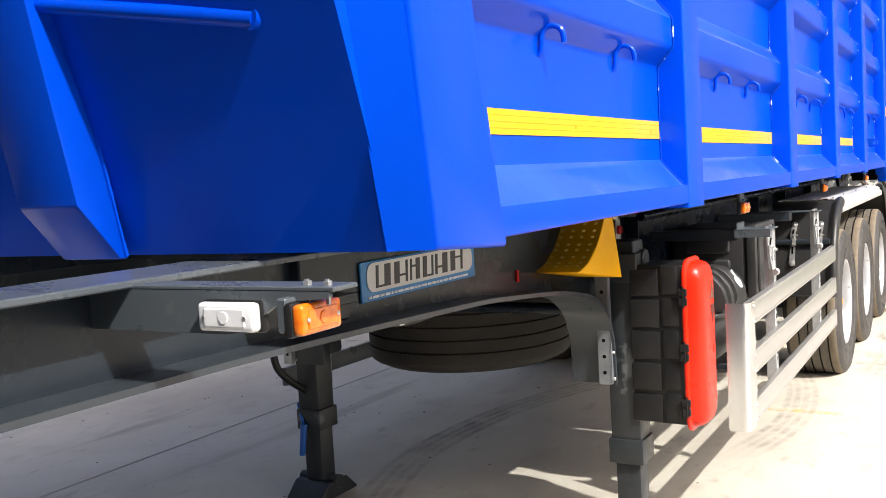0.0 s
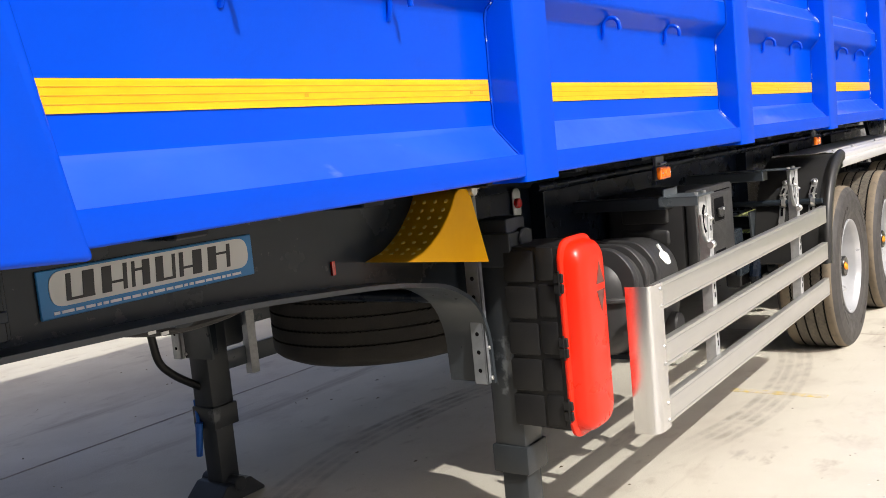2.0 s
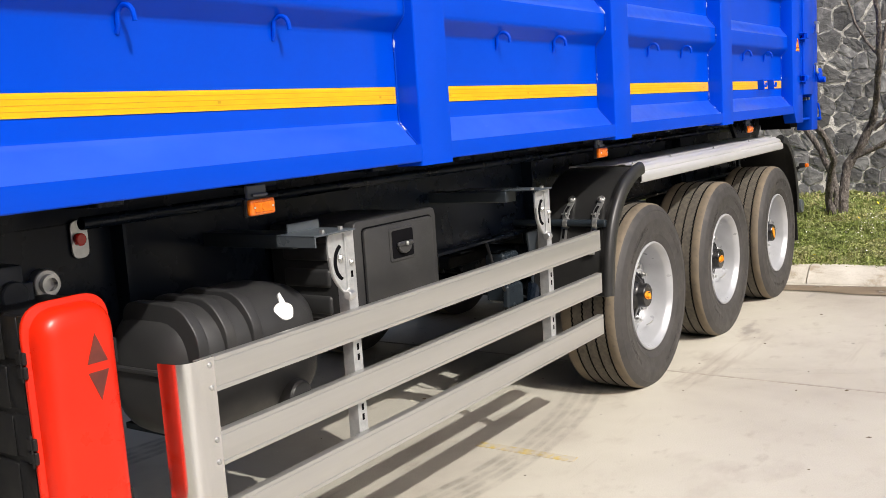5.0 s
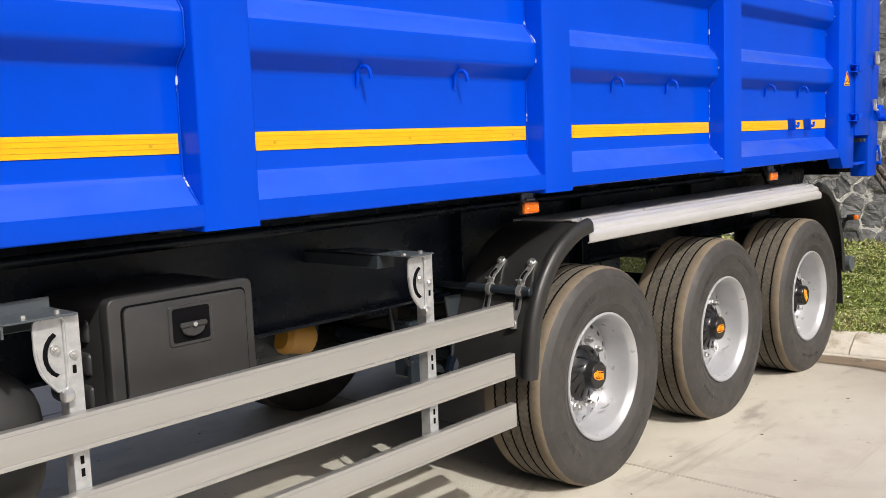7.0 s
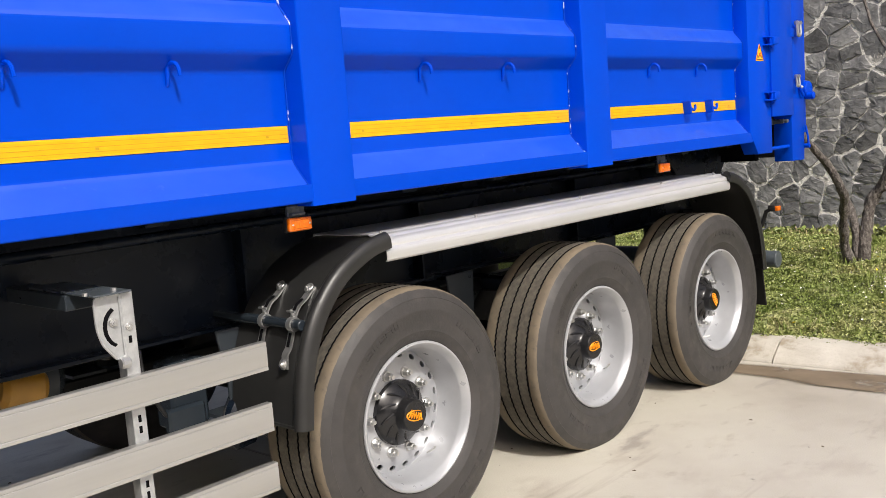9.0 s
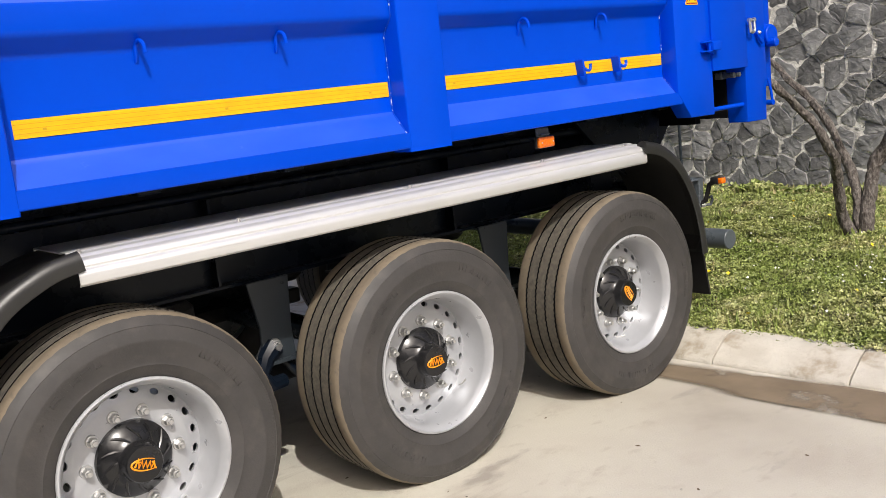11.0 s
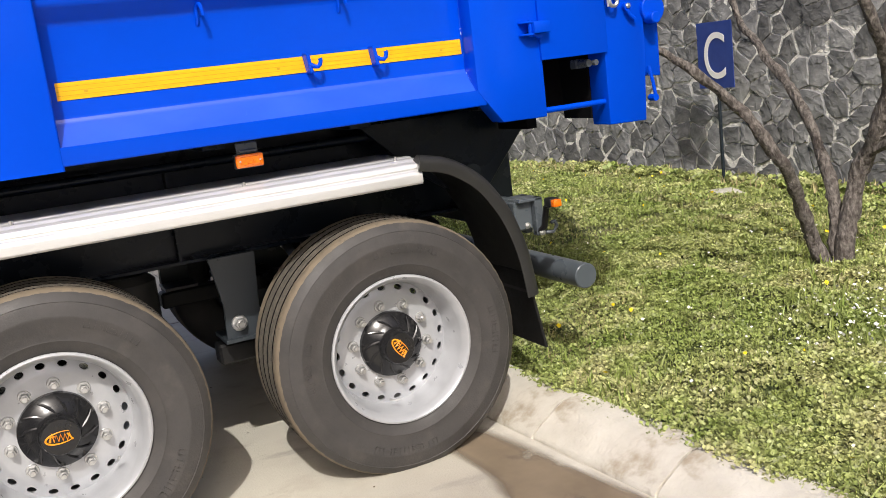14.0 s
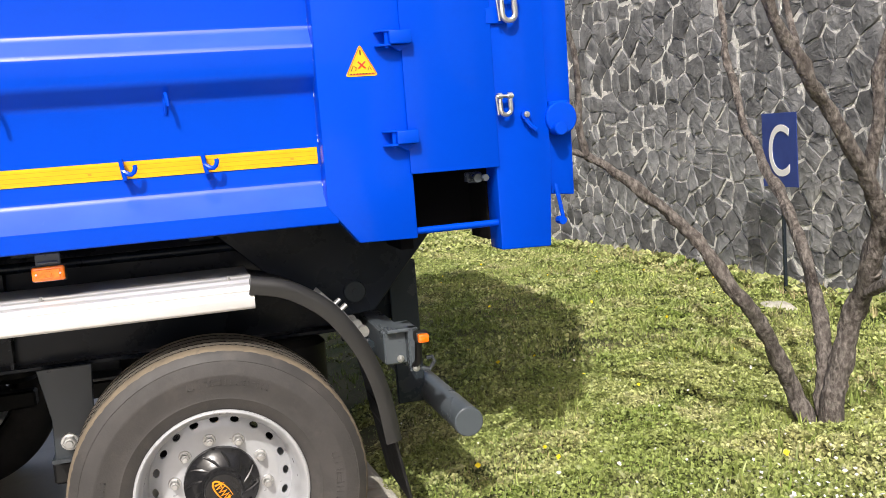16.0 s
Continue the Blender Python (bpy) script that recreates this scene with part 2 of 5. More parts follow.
mul = nt.nodes.new("ShaderNodeMath")
mul.operation = "MULTIPLY"
nt.links.new(attr.outputs["Fac"], mul.inputs[0])
nt.links.new(noise_fac(nt, 7, 0.30, 0.72, stretch=(1, 1, 1)), mul.inputs[1])
nt.links.new(mul.outputs[0], nt.nodes["Principled BSDF"].inputs["Alpha"])
YELLOW_LINE = surf("faded_yellow_line_paint", (0.55, 0.42, 0.12), (0.50, 0.455, 0.37), 16, rough=0.85, spread=(0.40, 0.55))
DAMP = surf("damp_concrete", (0.165, 0.125, 0.082), (0.22, 0.17, 0.115), 4, rough=0.75)
nt = DAMP.node_tree
attr = nt.nodes.new("ShaderNodeAttribute")
attr.attribute_name = "cover"
mul = nt.nodes.new("ShaderNodeMath")
mul.operation = "MULTIPLY"
nt.links.new(attr.outputs["Fac"], mul.inputs[0])
nt.links.new(noise_fac(nt, 3.0, 0.26, 0.46), mul.inputs[1])
nt.links.new(mul.outputs[0], nt.nodes["Principled BSDF"].inputs["Alpha"])


# ---- mesh helpers ----
def finish(bm, name, mats, sharp=32):
    bmesh.ops.recalc_face_normals(bm, faces=bm.faces)
    bm.normal_update()
    for e in bm.edges:
        if len(e.link_faces) == 2 and e.calc_face_angle(0.0) > radians(sharp):
            e.smooth = False
    for f in bm.faces:
        f.smooth = True
    me = bpy.data.meshes.new(name)
    bm.to_mesh(me)
    bm.free()
    for m in mats if isinstance(mats, (list, tuple)) else [mats]:
        me.materials.append(m)
    return me


def part(name, bm, material, parent=None, label="", at=None, sharp=32):
    me = bm if isinstance(bm, bpy.types.Mesh) else finish(bm, name, material, sharp)
    ob = new(name, me)
    ob.parent = parent
    if at is not None:
        ob.matrix_basis = at
    return tagged(ob, label=label)


def thing(name, label, category, at=None, group=""):
    ob = new(name)
    ob.empty_display_size = 0.2
    if at is not None:
        ob.matrix_basis = at
    return tagged(ob, label=label, category=category, group=group)


def join(*bms):
    out = bms[0]
    for b in bms[1:]:
        me = bpy.data.meshes.new("tmp")
        b.to_mesh(me)
        b.free()
        out.from_mesh(me)
        bpy.data.meshes.remove(me)
    return out


def moved(bm, m):
    bmesh.ops.transform(bm, matrix=m, verts=bm.verts)
    return bm


def box(x0, x1, y0, y1, z0, z1, b=0.0, seg=1):
    bm = bmesh.new()
    bmesh.ops.create_cube(bm, size=1, matrix=Matrix.Translation(((x0 + x1) / 2, (y0 + y1) / 2, (z0 + z1) / 2)) @ Matrix.Diagonal((x1 - x0, y1 - y0, z1 - z0, 1)))
    if b:
        bmesh.ops.bevel(bm, geom=bm.edges[:], offset=b, segments=seg, profile=0.5, affect="EDGES", clamp_overlap=True)
    return bm


def prism(poly, axis, a0, a1, b=0.0, seg=1):
    """A polygon, given in the other two axes in order, drawn out along axis from a0 to a1."""
    def at(p, a):
        return {"x": (a, p[0], p[1]), "y": (p[0], a, p[1]), "z": (p[0], p[1], a)}[axis]
    bm = bmesh.new()
    lo = [bm.verts.new(at(p, a0)) for p in poly]
    hi = [bm.verts.new(at(p, a1)) for p in poly]
    n = len(poly)
    bm.faces.new(lo)
    bm.faces.new(hi[::-1])
    for i in range(n):
        bm.faces.new((lo[i], lo[(i + 1) % n], hi[(i + 1) % n], hi[i]))
    bmesh.ops.recalc_face_normals(bm, faces=bm.faces)
    if b:
        bmesh.ops.bevel(bm, geom=bm.edges[:], offset=b, segments=seg, profile=0.5, affect="EDGES", clamp_overlap=True)
    return bm


def fillet(points, r, seg=3, closed=False):
    """A polyline in the plane with its corners rounded to about radius r."""
    out, n = [], len(points)
    for i, p in enumerate(points):
        if not closed and i in (0, n - 1):
            out.append(tuple(p))
            continue
        p, a, c = Vector(p), Vector(points[i - 1]), Vector(points[(i + 1) % n])
        d = min(r, (a - p).length * 0.45, (c - p).length * 0.45)
        s, e = p + (a - p).normalized() * d, p + (c - p).normalized() * d
        for k in range(seg + 1):
            t = k / seg
            out.append(tuple((1 - t) ** 2 * s + 2 * t * (1 - t) * p + t * t * e))
    return out


def strip(line, axis, a0, a1, thick, lean=None):
    """A bent sheet: a line in the other two axes, drawn out along axis, with a thickness to the line's left."""
    pts = [Vector(p) for p in line]
    off = []
    for i, p in enumerate(pts):
        d = (pts[min(i + 1, len(pts) - 1)] - pts[max(i - 1, 0)]).normalized()
        off.append(p + Vector((-d.y, d.x)) * thick)
    return prism([tuple(p) for p in pts] + [tuple(p) for p in off[::-1]], axis, a0, a1)


def tube(points, r, seg=10, caps=True, squash=1.0):
    pts = [Vector(p) for p in points]
    rr = list(r) if isinstance(r, (list, tuple)) else [r] * len(pts)
    bm, rings, up = bmesh.new(), [], None
    for i, p in enumerate(pts):
        d = (pts[min(i + 1, len(pts) - 1)] - pts[max(i - 1, 0)]).normalized()
        if up is None:
            up = d.orthogonal().normalized()
        up = (up - d * up.dot(d)).normalized()
        side = d.cross(up)
        rings.append([bm.verts.new(p + (up * math.cos(a) + side * math.sin(a) * squash) * rr[i]) for a in (2 * math.pi * k / seg for k in range(seg))])
    for a, b in zip(rings, rings[1:]):
        for k in range(seg):
            bm.faces.new((a[k], a[(k + 1) % seg], b[(k + 1) % seg], b[k]))
    if caps:
        bm.faces.new(rings[0][::-1])
        bm.faces.new(rings[-1])
    return bm


def rod(p, q, r, seg=12, b=0.0):
    p, q = Vector(p), Vector(q)
    if not b:
        return tube([p, q], r, seg)
    d = (q - p).normalized() * b
    return tube([p, p + d, q - d, q], [r - b, r, r, r - b], seg)


def lathe(profile, seg, wobble=None, kinds=None, arc=1.0):
    """A line of (radius, y) turned round the y axis."""
    bm, rings = bmesh.new(), []
    full = arc >= 1.0
    for k in range(seg if full else seg + 1):
        a = 2 * math.pi * arc * k / seg
        ring = []
        for i, (r, y) in enumerate(profile):
            if wobble:
                r, y = wobble(k, i, r, y)
            ring.append(bm.verts.new((r * math.cos(a), y, r * math.sin(a))))
        rings.append(ring)
    for k in range(seg):
        a, b = rings[k], rings[(k + 1) % len(rings)]
        for i in range(len(profile) - 1):
            f = bm.faces.new((a[i], a[i + 1], b[i + 1], b[i]))
            if kinds:
                f.material_index = kinds[i]
    return bm


def hexnut(r, h):
    """A flanged wheel nut that points along -y, its foot at y = 0."""
    bm = lathe([(0.0001, -0.006), (r * 1.25, -0.006), (r * 1.35, 0)], 12)
    hx = lathe([(0.0001, -h), (r * 0.85, -h), (r, -h * 0.86), (r, -0.004)], 6)
    st = lathe([(0.0001, -h * 1.45), (r * 0.5, -h * 1.45), (r * 0.55, -h * 1.38), (r * 0.55, -h * 0.9)], 10)
    return join(bm, hx, st)


def bolt(x, y, z, r=0.012, h=0.012):
    return moved(lathe([(0.0001, -h), (r * 0.85, -h), (r, -h * 0.8), (r, 0), (0.0001, 0.0)], 6), Matrix.Translation((x, y, z)))


# ---- ground, kerb line, wall ----
def kerb_x(y):
    return 3.12 - 0.06 * y


def grass_z(x, y):
    steps = ((3.2, 0.06), (3.45, 0.115), (3.6, 0.15), (4.1, 0.235), (4.6, 0.29), (5.2, 0.34), (6.2, 0.325), (7.4, 0.275))
    dip = 0.04 * max(0.0, y - 5.5) * min(1.0, max(0.0, x - 3.4) / 2.0)
    for (a, za), (b, zb) in zip(steps, steps[1:]):
        if x < b:
            return za + (zb - za) * max(0.0, (x - a) / (b - a)) + 0.02 * noise.noise((x * 0.9, y * 0.9, 0.3)) - dip
    return 0.27 - dip


ground = part("ground", box(-400, 400, -400, 400, -0.3, 0), CONCRETE, None, "pale beige concrete yard with stains and slab joints")
tagged(ground, category="ground", kind="structure")

WALL_X = 7.3
bm = bmesh.new()
xs = [3.3 + 0.1 * i for i in range(43)]
ys = [-14 + 0.25 * i for i in range(131)]
grid = [[bm.verts.new((x - 0.06 * y * max(0, 1 - (x - 3.3) / 2), y, grass_z(x, y))) for y in ys] for x in xs]
for i in range(len(xs) - 1):
    for j in range(len(ys) - 1):
        bm.faces.new((grid[i][j], grid[i + 1][j], grid[i + 1][j + 1], grid[i][j + 1]))
verge = part("grass_verge", bm, SOIL, None, "rising earth verge covered in clover and grass")
tagged(verge, category="ground", kind="structure")

backing = part("wall_stone", box(WALL_X + 0.004, WALL_X + 0.6, -16, 20, 0, 5.2), MORTAR, None, "dark basalt rubble retaining wall with pale mortar")
tagged(backing, category="wall", kind="structure")

# plain unseen walls added to close the yard and shape its light
# tall west wall, added to block sky and shade the ground ahead
tagged(part("wall_west", box(-10.5, -10.0, -24, 24, 0, 8.0), BASALT_REST, None, "unseen dark wall added round the yard"), category="wall", kind="structure")
# side walls out of view, added in a pale tone to bounce light
for name, x0, x1, y0, y1 in (("wall_south", -10.0, 7.3, -24.5, -24), ("wall_north", -10.0, 7.3, 24, 24.5)):
    tagged(part(name, box(x0, x1, y0, y1, 0, 3.0), BOUNCE_WALL, None, "unseen pale wall added for bounce light"), category="wall", kind="structure")
tagged(part("wall_east", box(7.31, 7.9, -24, -16, 0, 5.0), BASALT_REST, None, "unseen dark wall added round the yard"), category="wall", kind="structure")

# ---- the trailer ----
trailer = thing("tipper_semi_trailer", "new blue three-axle tipper semi-trailer parked on concrete", "trailer")
Y_SHEET, Z_LOW, Z_TOP = 0.095, 1.43, 3.75
POSTS = [(-4.135, -3.935), (-2.18, -1.975), (-0.465, -0.255), (1.27, 1.495)]
PANELS = [(-5.82, -4.135), (-3.935, -2.18), (-1.975, -0.465), (-0.255, 1.27), (1.495, 3.09)]


def side_profile():
    line = [(0.012, 1.488), (Y_SHEET, 1.579)]
    for k in range(4):
        z = 1.90 + 0.43 * k
        line += [(Y_SHEET, z), (0.038, z + 0.058), (0.038, z + 0.16), (Y_SHEET, z + 0.23)]
    line += [(Y_SHEET, 3.64)]
    return fillet(line, 0.016, 3)


for x0, x1 in PANELS:
    sheet = strip(side_profile(), "x", x0 - 0.003, x1 + 0.003, -0.012)
    sheet.normal_update()
    for face in sheet.faces:
        # upward faces take the paler blue that paints in the sky sheen
        face.material_index = 1 if face.normal.z > 0.3 and face.normal.y < 0 else 0
    part("side_panel", sheet, [BLUE_SHEET, BLUE_LEDGE], trailer, "blue pressed-steel side panel with horizontal ribs")
for x0, x1 in POSTS:
    part("side_post", prism(fillet([(x0, Y_SHEET + 0.02), (x0, 0), (x1, 0), (x1, Y_SHEET + 0.02)], 0.012, 3), "z", Z_LOW - 0.014, 3.66), BLUE, trailer, "blue box-section side post")
part("bottom_rail", prism(fillet([(0.003, 1.495), (0.003, Z_LOW), (0.12, Z_LOW), (0.12, 1.495)], 0.01, 3), "x", -5.60, 3.12), BLUE, trailer, "blue lower side rail")
part("top_rail", box(-6.05, 3.95, 0.0, 0.13, 3.63, Z_TOP, 0.012, 2), BLUE, trailer)
# weld beads at the panel ends
for x0, x1 in PANELS:
    pts = []
    prof = side_profile()
    for (ya, za), (yb, zb) in zip(prof, prof[1:]):
        n = max(1, int(math.hypot(yb - ya, zb - za) / 0.02))
        for k in range(n):
            pts.append((x1 - 0.004 + random.uniform(-0.001, 0.001), ya + (yb - ya) * k / n - 0.004, za + (zb - za) * k / n))
    rad = [0.002 + 0.0035 * abs(noise.noise((x0, p[2] * 25, 0))) for p in pts]
    part("weld_bead", tube(pts, rad, 6), WELD, trailer)
# front corner post, leaning forward
front = [(-5.829, 1.43), (-5.535, 1.41), (-5.555, 1.50), (-5.592, 1.69), (-5.635, 1.91), (-5.93, 3.66), (-6.11, 3.66)]
part("front_corner_post", prism(front, "y", 0.0, 0.10, 0.012, 3), BLUE, trailer, "blue folded front corner post")


def leaned(bm, z0=1.41, k=-0.122):
    for v in bm.verts:
        v.co.x += k * (v.co.z - z0)
    return bm


fold, ring = bmesh.new(), []
for z, xa, xb, yb in ((1.432, -5.830, -5.863, 0.09), (1.95, -5.905, -5.970, 0.09), (3.66, -6.11, -6.325, 0.09)):
    ring.append([fold.verts.new(p) for p in ((xa, 0.003, z), (xb, yb, z), (xb + 0.05, yb + 0.05, z), (xa + 0.05, 0.06, z))])
for lo, hi in zip(ring, ring[1:]):
    for k in range(4):
        fold.faces.new((lo[k], lo[(k + 1) % 4], hi[(k + 1) % 4], hi[k]))
fold.faces.new(ring[0])
fold.faces.new(ring[-1][::-1])
part("corner_fold", fold, BLUE, trailer)
part("front_wall", leaned(box(-5.838, -5.783, 0.085, 2.47, 1.43, 3.66), z0=1.43, k=-0.33), BLUE, trailer, "plain blue front wall")
for y0 in (0.785, 1.58):
    part("front_stiffener", prism([(-5.855, 1.424), (-5.880, 1.424), (-5.983, 1.547), (-6.40, 3.6), (-6.28, 3.6)], "y", y0, y0 + 0.195, 0.006, 2), BLUE, trailer, "blue box stiffener on the front wall")
for y0 in (0.785, 1.58):
    bead = [(-5.861 - 0.212 * (z - 1.43) - 0.004, y0 - 0.003, z) for z in (1.43 + 0.02 * k for k in range(100))]
    part("weld_bead", tube(bead, [0.003 + 0.005 * abs(noise.noise((y0, p[2] * 22, 0))) for p in bead], 6), BLUE, trailer)
part("front_rung", join(rod((-5.975, 0.27, 1.868), (-6.03, 0.80, 1.962), 0.017, 12), rod((-5.93, 0.262, 1.866), (-5.985, 0.275, 1.869), 0.022, 12)), BLUE, trailer, "blue round climbing rung")
part("far_side_wall", box(-5.82, 3.93, 2.45, 2.55, Z_LOW, 3.66), BLUE, trailer)
part("body_floor", box(-5.72, 3.36, 0.10, 2.45, 1.44, 1.50), CHASSIS_SHADED, trailer)
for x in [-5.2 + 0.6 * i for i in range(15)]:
    part("cross_member", box(x, x + 0.09, 0.22, 2.33, 1.40, 1.44, 0.004), CHASSIS_SHADED, trailer)
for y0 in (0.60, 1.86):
    part("body_bearer", box(-5.7, 3.4, y0, y0 + 0.09, 1.33, 1.40, 0.004), CHASSIS_SHADED, trailer)

# reflective tape with two seams, small scuffs are in the material
for (x0, x1), start in zip(PANELS, (-5.66, -3.90, -1.93, -0.21, 1.52)):
    low = 1.655 if x0 < -5 else 1.647
    lean = 0.012 if x0 < -5 else 0.0
    tape = part("reflective_tape", prism([(start + lean, low), (x1 - 0.012, low), (x1 - 0.012, low + 0.0595), (start - lean, low + 0.0595)], "y", Y_SHEET - 0.003, Y_SHEET + 0.001), TAPE, trailer, "yellow reflective marking tape")
    for z in (low + 0.015, low + 0.030, low + 0.045):
        part("tape_seam", box(start + 0.002, x1 - 0.012, Y_SHEET - 0.0038, Y_SHEET, z - 0.0008, z + 0.0008), TAPE_LINE, tape)
    for k in range(3):
        spot = start + 0.09 + (x1 - start - 0.2) * k / 2
        part("tape_print", box(spot, spot + 0.012, Y_SHEET - 0.0036, Y_SHEET, low + 0.020, low + 0.028), TAPE_LINE, tape)


def rope_hook():
    """A bent round-bar hook, its foot at the origin on the sheet, which it leaves towards -y."""
    pts = [(0, 0.0, -0.012), (0, -0.008, 0.0), (0, -0.011, 0.02)]
    for k in range(9):
        a = math.pi * k / 8
        pts.append((0.010 * k / 8, -0.041 + 0.030 * math.cos(a), 0.035 + 0.028 * math.sin(a)))
    pts.append((0.012, -0.072, 0.016))
    return moved(tube(pts, 0.0080, 8), Matrix.Diagonal((0.88, 0.92, 0.92, 1)))


hook_mesh = finish(rope_hook(), "rope_hook", BLUE)
HOOKS = [(-5.12, 1.885), (-4.58, 1.885), (-3.37, 1.885), (-2.80, 1.885), (-1.46, 1.885), (-0.94, 1.885), (0.22, 1.885), (0.76, 1.885), (2.03, 1.885), (2.57, 1.885)]
for x, z in HOOKS:
    part("rope_hook", hook_mesh, None, trailer, "blue bent-rod rope hook", at=pose(x, Y_SHEET, z - 0.018, 0, 0, 0))
for x in (2.41, 2.68):
    lug = part("rope_hook", moved(box(-0.007, 0.007, -0.052, 0.0, -0.042, 0.036, 0.003), pose(x, Y_SHEET, 1.682, 0, -8, 0)), BLUE, trailer, "blue lug with a bent-rod rope hook")
    part("hook_rod", tube([(x - 0.002, Y_SHEET - 0.045, 1.676), (x + 0.016, Y_SHEET - 0.052, 1.664), (x + 0.028, Y_SHEET - 0.056, 1.662), (x + 0.038, Y_SHEET - 0.056, 1.670), (x + 0.042, Y_SHEET - 0.055, 1.684), (x + 0.040, Y_SHEET - 0.054, 1.692)], 0.0082, 8), BLUE, lug)

# ---- tail end of the body ----
tail = [(3.085, 3.66), (3.085, 1.49), (3.13, 1.43), (3.19, 1.352), (3.405, 1.348), (3.405, 1.585), (3.405, 3.66)]
part("rear_corner_plate", prism(tail, "y", 0.0, 0.10, 0.006, 2), BLUE, trailer, "blue rear corner plate with cut-out")
part("rear_post", prism([(3.725, 1.27), (3.925, 1.265), (3.945, 1.6), (3.945, 3.66), (3.725, 3.66)], "y", 0.0, 0.13, 0.006, 2), BLUE, trailer)
service = part("side_flap", box(3.395, 3.735, -0.012, 0.012, 1.582, 3.55, 0.004, 2), BLUE, trailer, "flat blue hinged flap plate")
for z in (1.715, 2.065):
    h = part("hinge", join(box(3.345, 3.425, -0.055, -0.010, z - 0.022, z + 0.026, 0.005, 2), rod((3.338, -0.034, z - 0.034), (3.338, -0.034, z + 0.034), 0.008, 10)), BLUE, service, "blue welded hinge block")
    for dz in (-0.028, 0.021):
        part("hinge_lug", prism([(3.30, 0.0), (3.30, -0.02), (3.318, -0.046), (3.352, -0.048), (3.352, 0.0)], "z", z + dz, z + dz + 0.008, 0.002), BLUE, h)
    part("hinge_gusset", prism([(3.35, z - 0.024), (3.42, z - 0.024), (3.385, z - 0.046)], "y", -0.03, -0.012), BLUE, h)
part("step_rod", rod((3.39, 0.03, 1.372), (3.74, 0.03, 1.372), 0.013, 12), BLUE, trailer, "blue round rod")
# black sheets stand in for the shade inside the pocket
part("pocket_back", join(box(3.36, 3.80, 0.345, 0.358, 1.345, 1.64), box(3.36, 3.409, 0.10, 0.345, 1.30, 1.64), box(3.72, 3.76, 0.13, 0.345, 1.30, 1.64)), RECESS_SHADE, trailer)
part("pocket_latch", join(box(3.64, 3.70, 0.10, 0.15, 1.525, 1.565, 0.006), rod((3.66, 0.03, 1.545), (3.66, 0.11, 1.545), 0.016, 10), bolt(3.685, 0.03, 1.545, 0.014, 0.02)), GREY_STEEL, trailer, "dark steel latch bolt")
part("tail_block", box(3.41, 3.92, 0.36, 2.4, 1.45, 3.6), BLUE, trailer)


def u_shackle(x, z, s=1.0):
    pts = [(x - 0.020 * s, -0.03, z + 0.032 * s)]
    for k in range(9):
        a = math.pi + math.pi * k / 8
        pts.append((x + 0.020 * s * math.cos(a), -0.034, z - 0.010 * s + 0.020 * s * math.sin(a)))
    pts.append((x + 0.020 * s, -0.03, z + 0.032 * s))
    eye = [moved(lathe([(0.006 * s, -0.008), (0.013 * s, -0.008), (0.013 * s, 0.008), (0.006 * s, 0.008), (0.006 * s, -0.008)], 12), pose(x + e * 0.020 * s, -0.03, z + 0.038 * s, 0, 0, 90)) for e in (-1, 1)]
    return join(tube(pts, 0.0088 * s, 8), *eye, rod((x - 0.034 * s, -0.03, z + 0.038 * s), (x + 0.034 * s, -0.03, z + 0.038 * s), 0.0065 * s, 8), rod((x - 0.036 * s, -0.036, z + 0.036 * s), (x - 0.03 * s, -0.036, z - 0.03 * s), 0.004, 8))


part("shackle", u_shackle(3.765, 1.80), STEEL, trailer, "zinc-plated shackle with safety pin")
part("shackle", u_shackle(3.80, 2.145, 1.25), STEEL, trailer, "zinc-plated shackle with safety pin")
part("latch_strap", box(3.715, 3.80, -0.014, 0.0, 2.10, 2.16, 0.004), BLUE, trailer)
part("lever_eye", join(rod((3.85, -0.02, 1.765), (3.85, 0.0, 1.765), 0.019, 14), tube([(3.845, -0.018, 1.75), (3.862, -0.02, 1.725), (3.883, -0.02, 1.71)], [0.011, 0.009, 0.011], 8)), BLUE, trailer, "blue lever lug")
part("lever_bolt", moved(hexnut(0.009, 0.01), Matrix.Translation((3.85, -0.02, 1.767))), STEEL, trailer)
tailgate = part("tailgate", prism([(3.95, 1.46), (4.045, 1.45), (4.07, 3.6), (3.95, 3.6)], "y", 0.03, 2.5, 0.006, 2), BLUE, trailer, "blue rear tailgate")
part("pivot_boss", join(rod((3.99, -0.02, 1.745), (3.99, 0.09, 1.745), 0.062, 20, 0.005), rod((3.97, -0.06, 1.705), (3.97, 0.0, 1.705), 0.026, 14, 0.004), box(3.95, 4.03, 0.0, 0.08, 1.70, 1.81, 0.006)), BLUE, tailgate, "blue round pivot boss")
part("tail_catch", join(tube([(3.955, 0.0, 1.50), (3.965, -0.01, 1.43), (3.975, -0.01, 1.37)], 0.008, 8), rod((3.97, -0.02, 1.36), (3.97, 0.02, 1.36), 0.016, 10)), BLUE, tailgate)

# warning sticker: a triangle with pictogram strokes
def tri_poly(cx, cz, w, h):
    return fillet([(cx - w / 2, cz - h / 2), (cx + w / 2, cz - h / 2), (cx, cz + h / 2)], 0.012, 4, closed=True)


st = part("warning_sticker", prism(tri_poly(3.247, 1.997, 0.118, 0.112), "y", -0.0015, 0.001), WARN, trailer, "yellow triangular warning sticker")
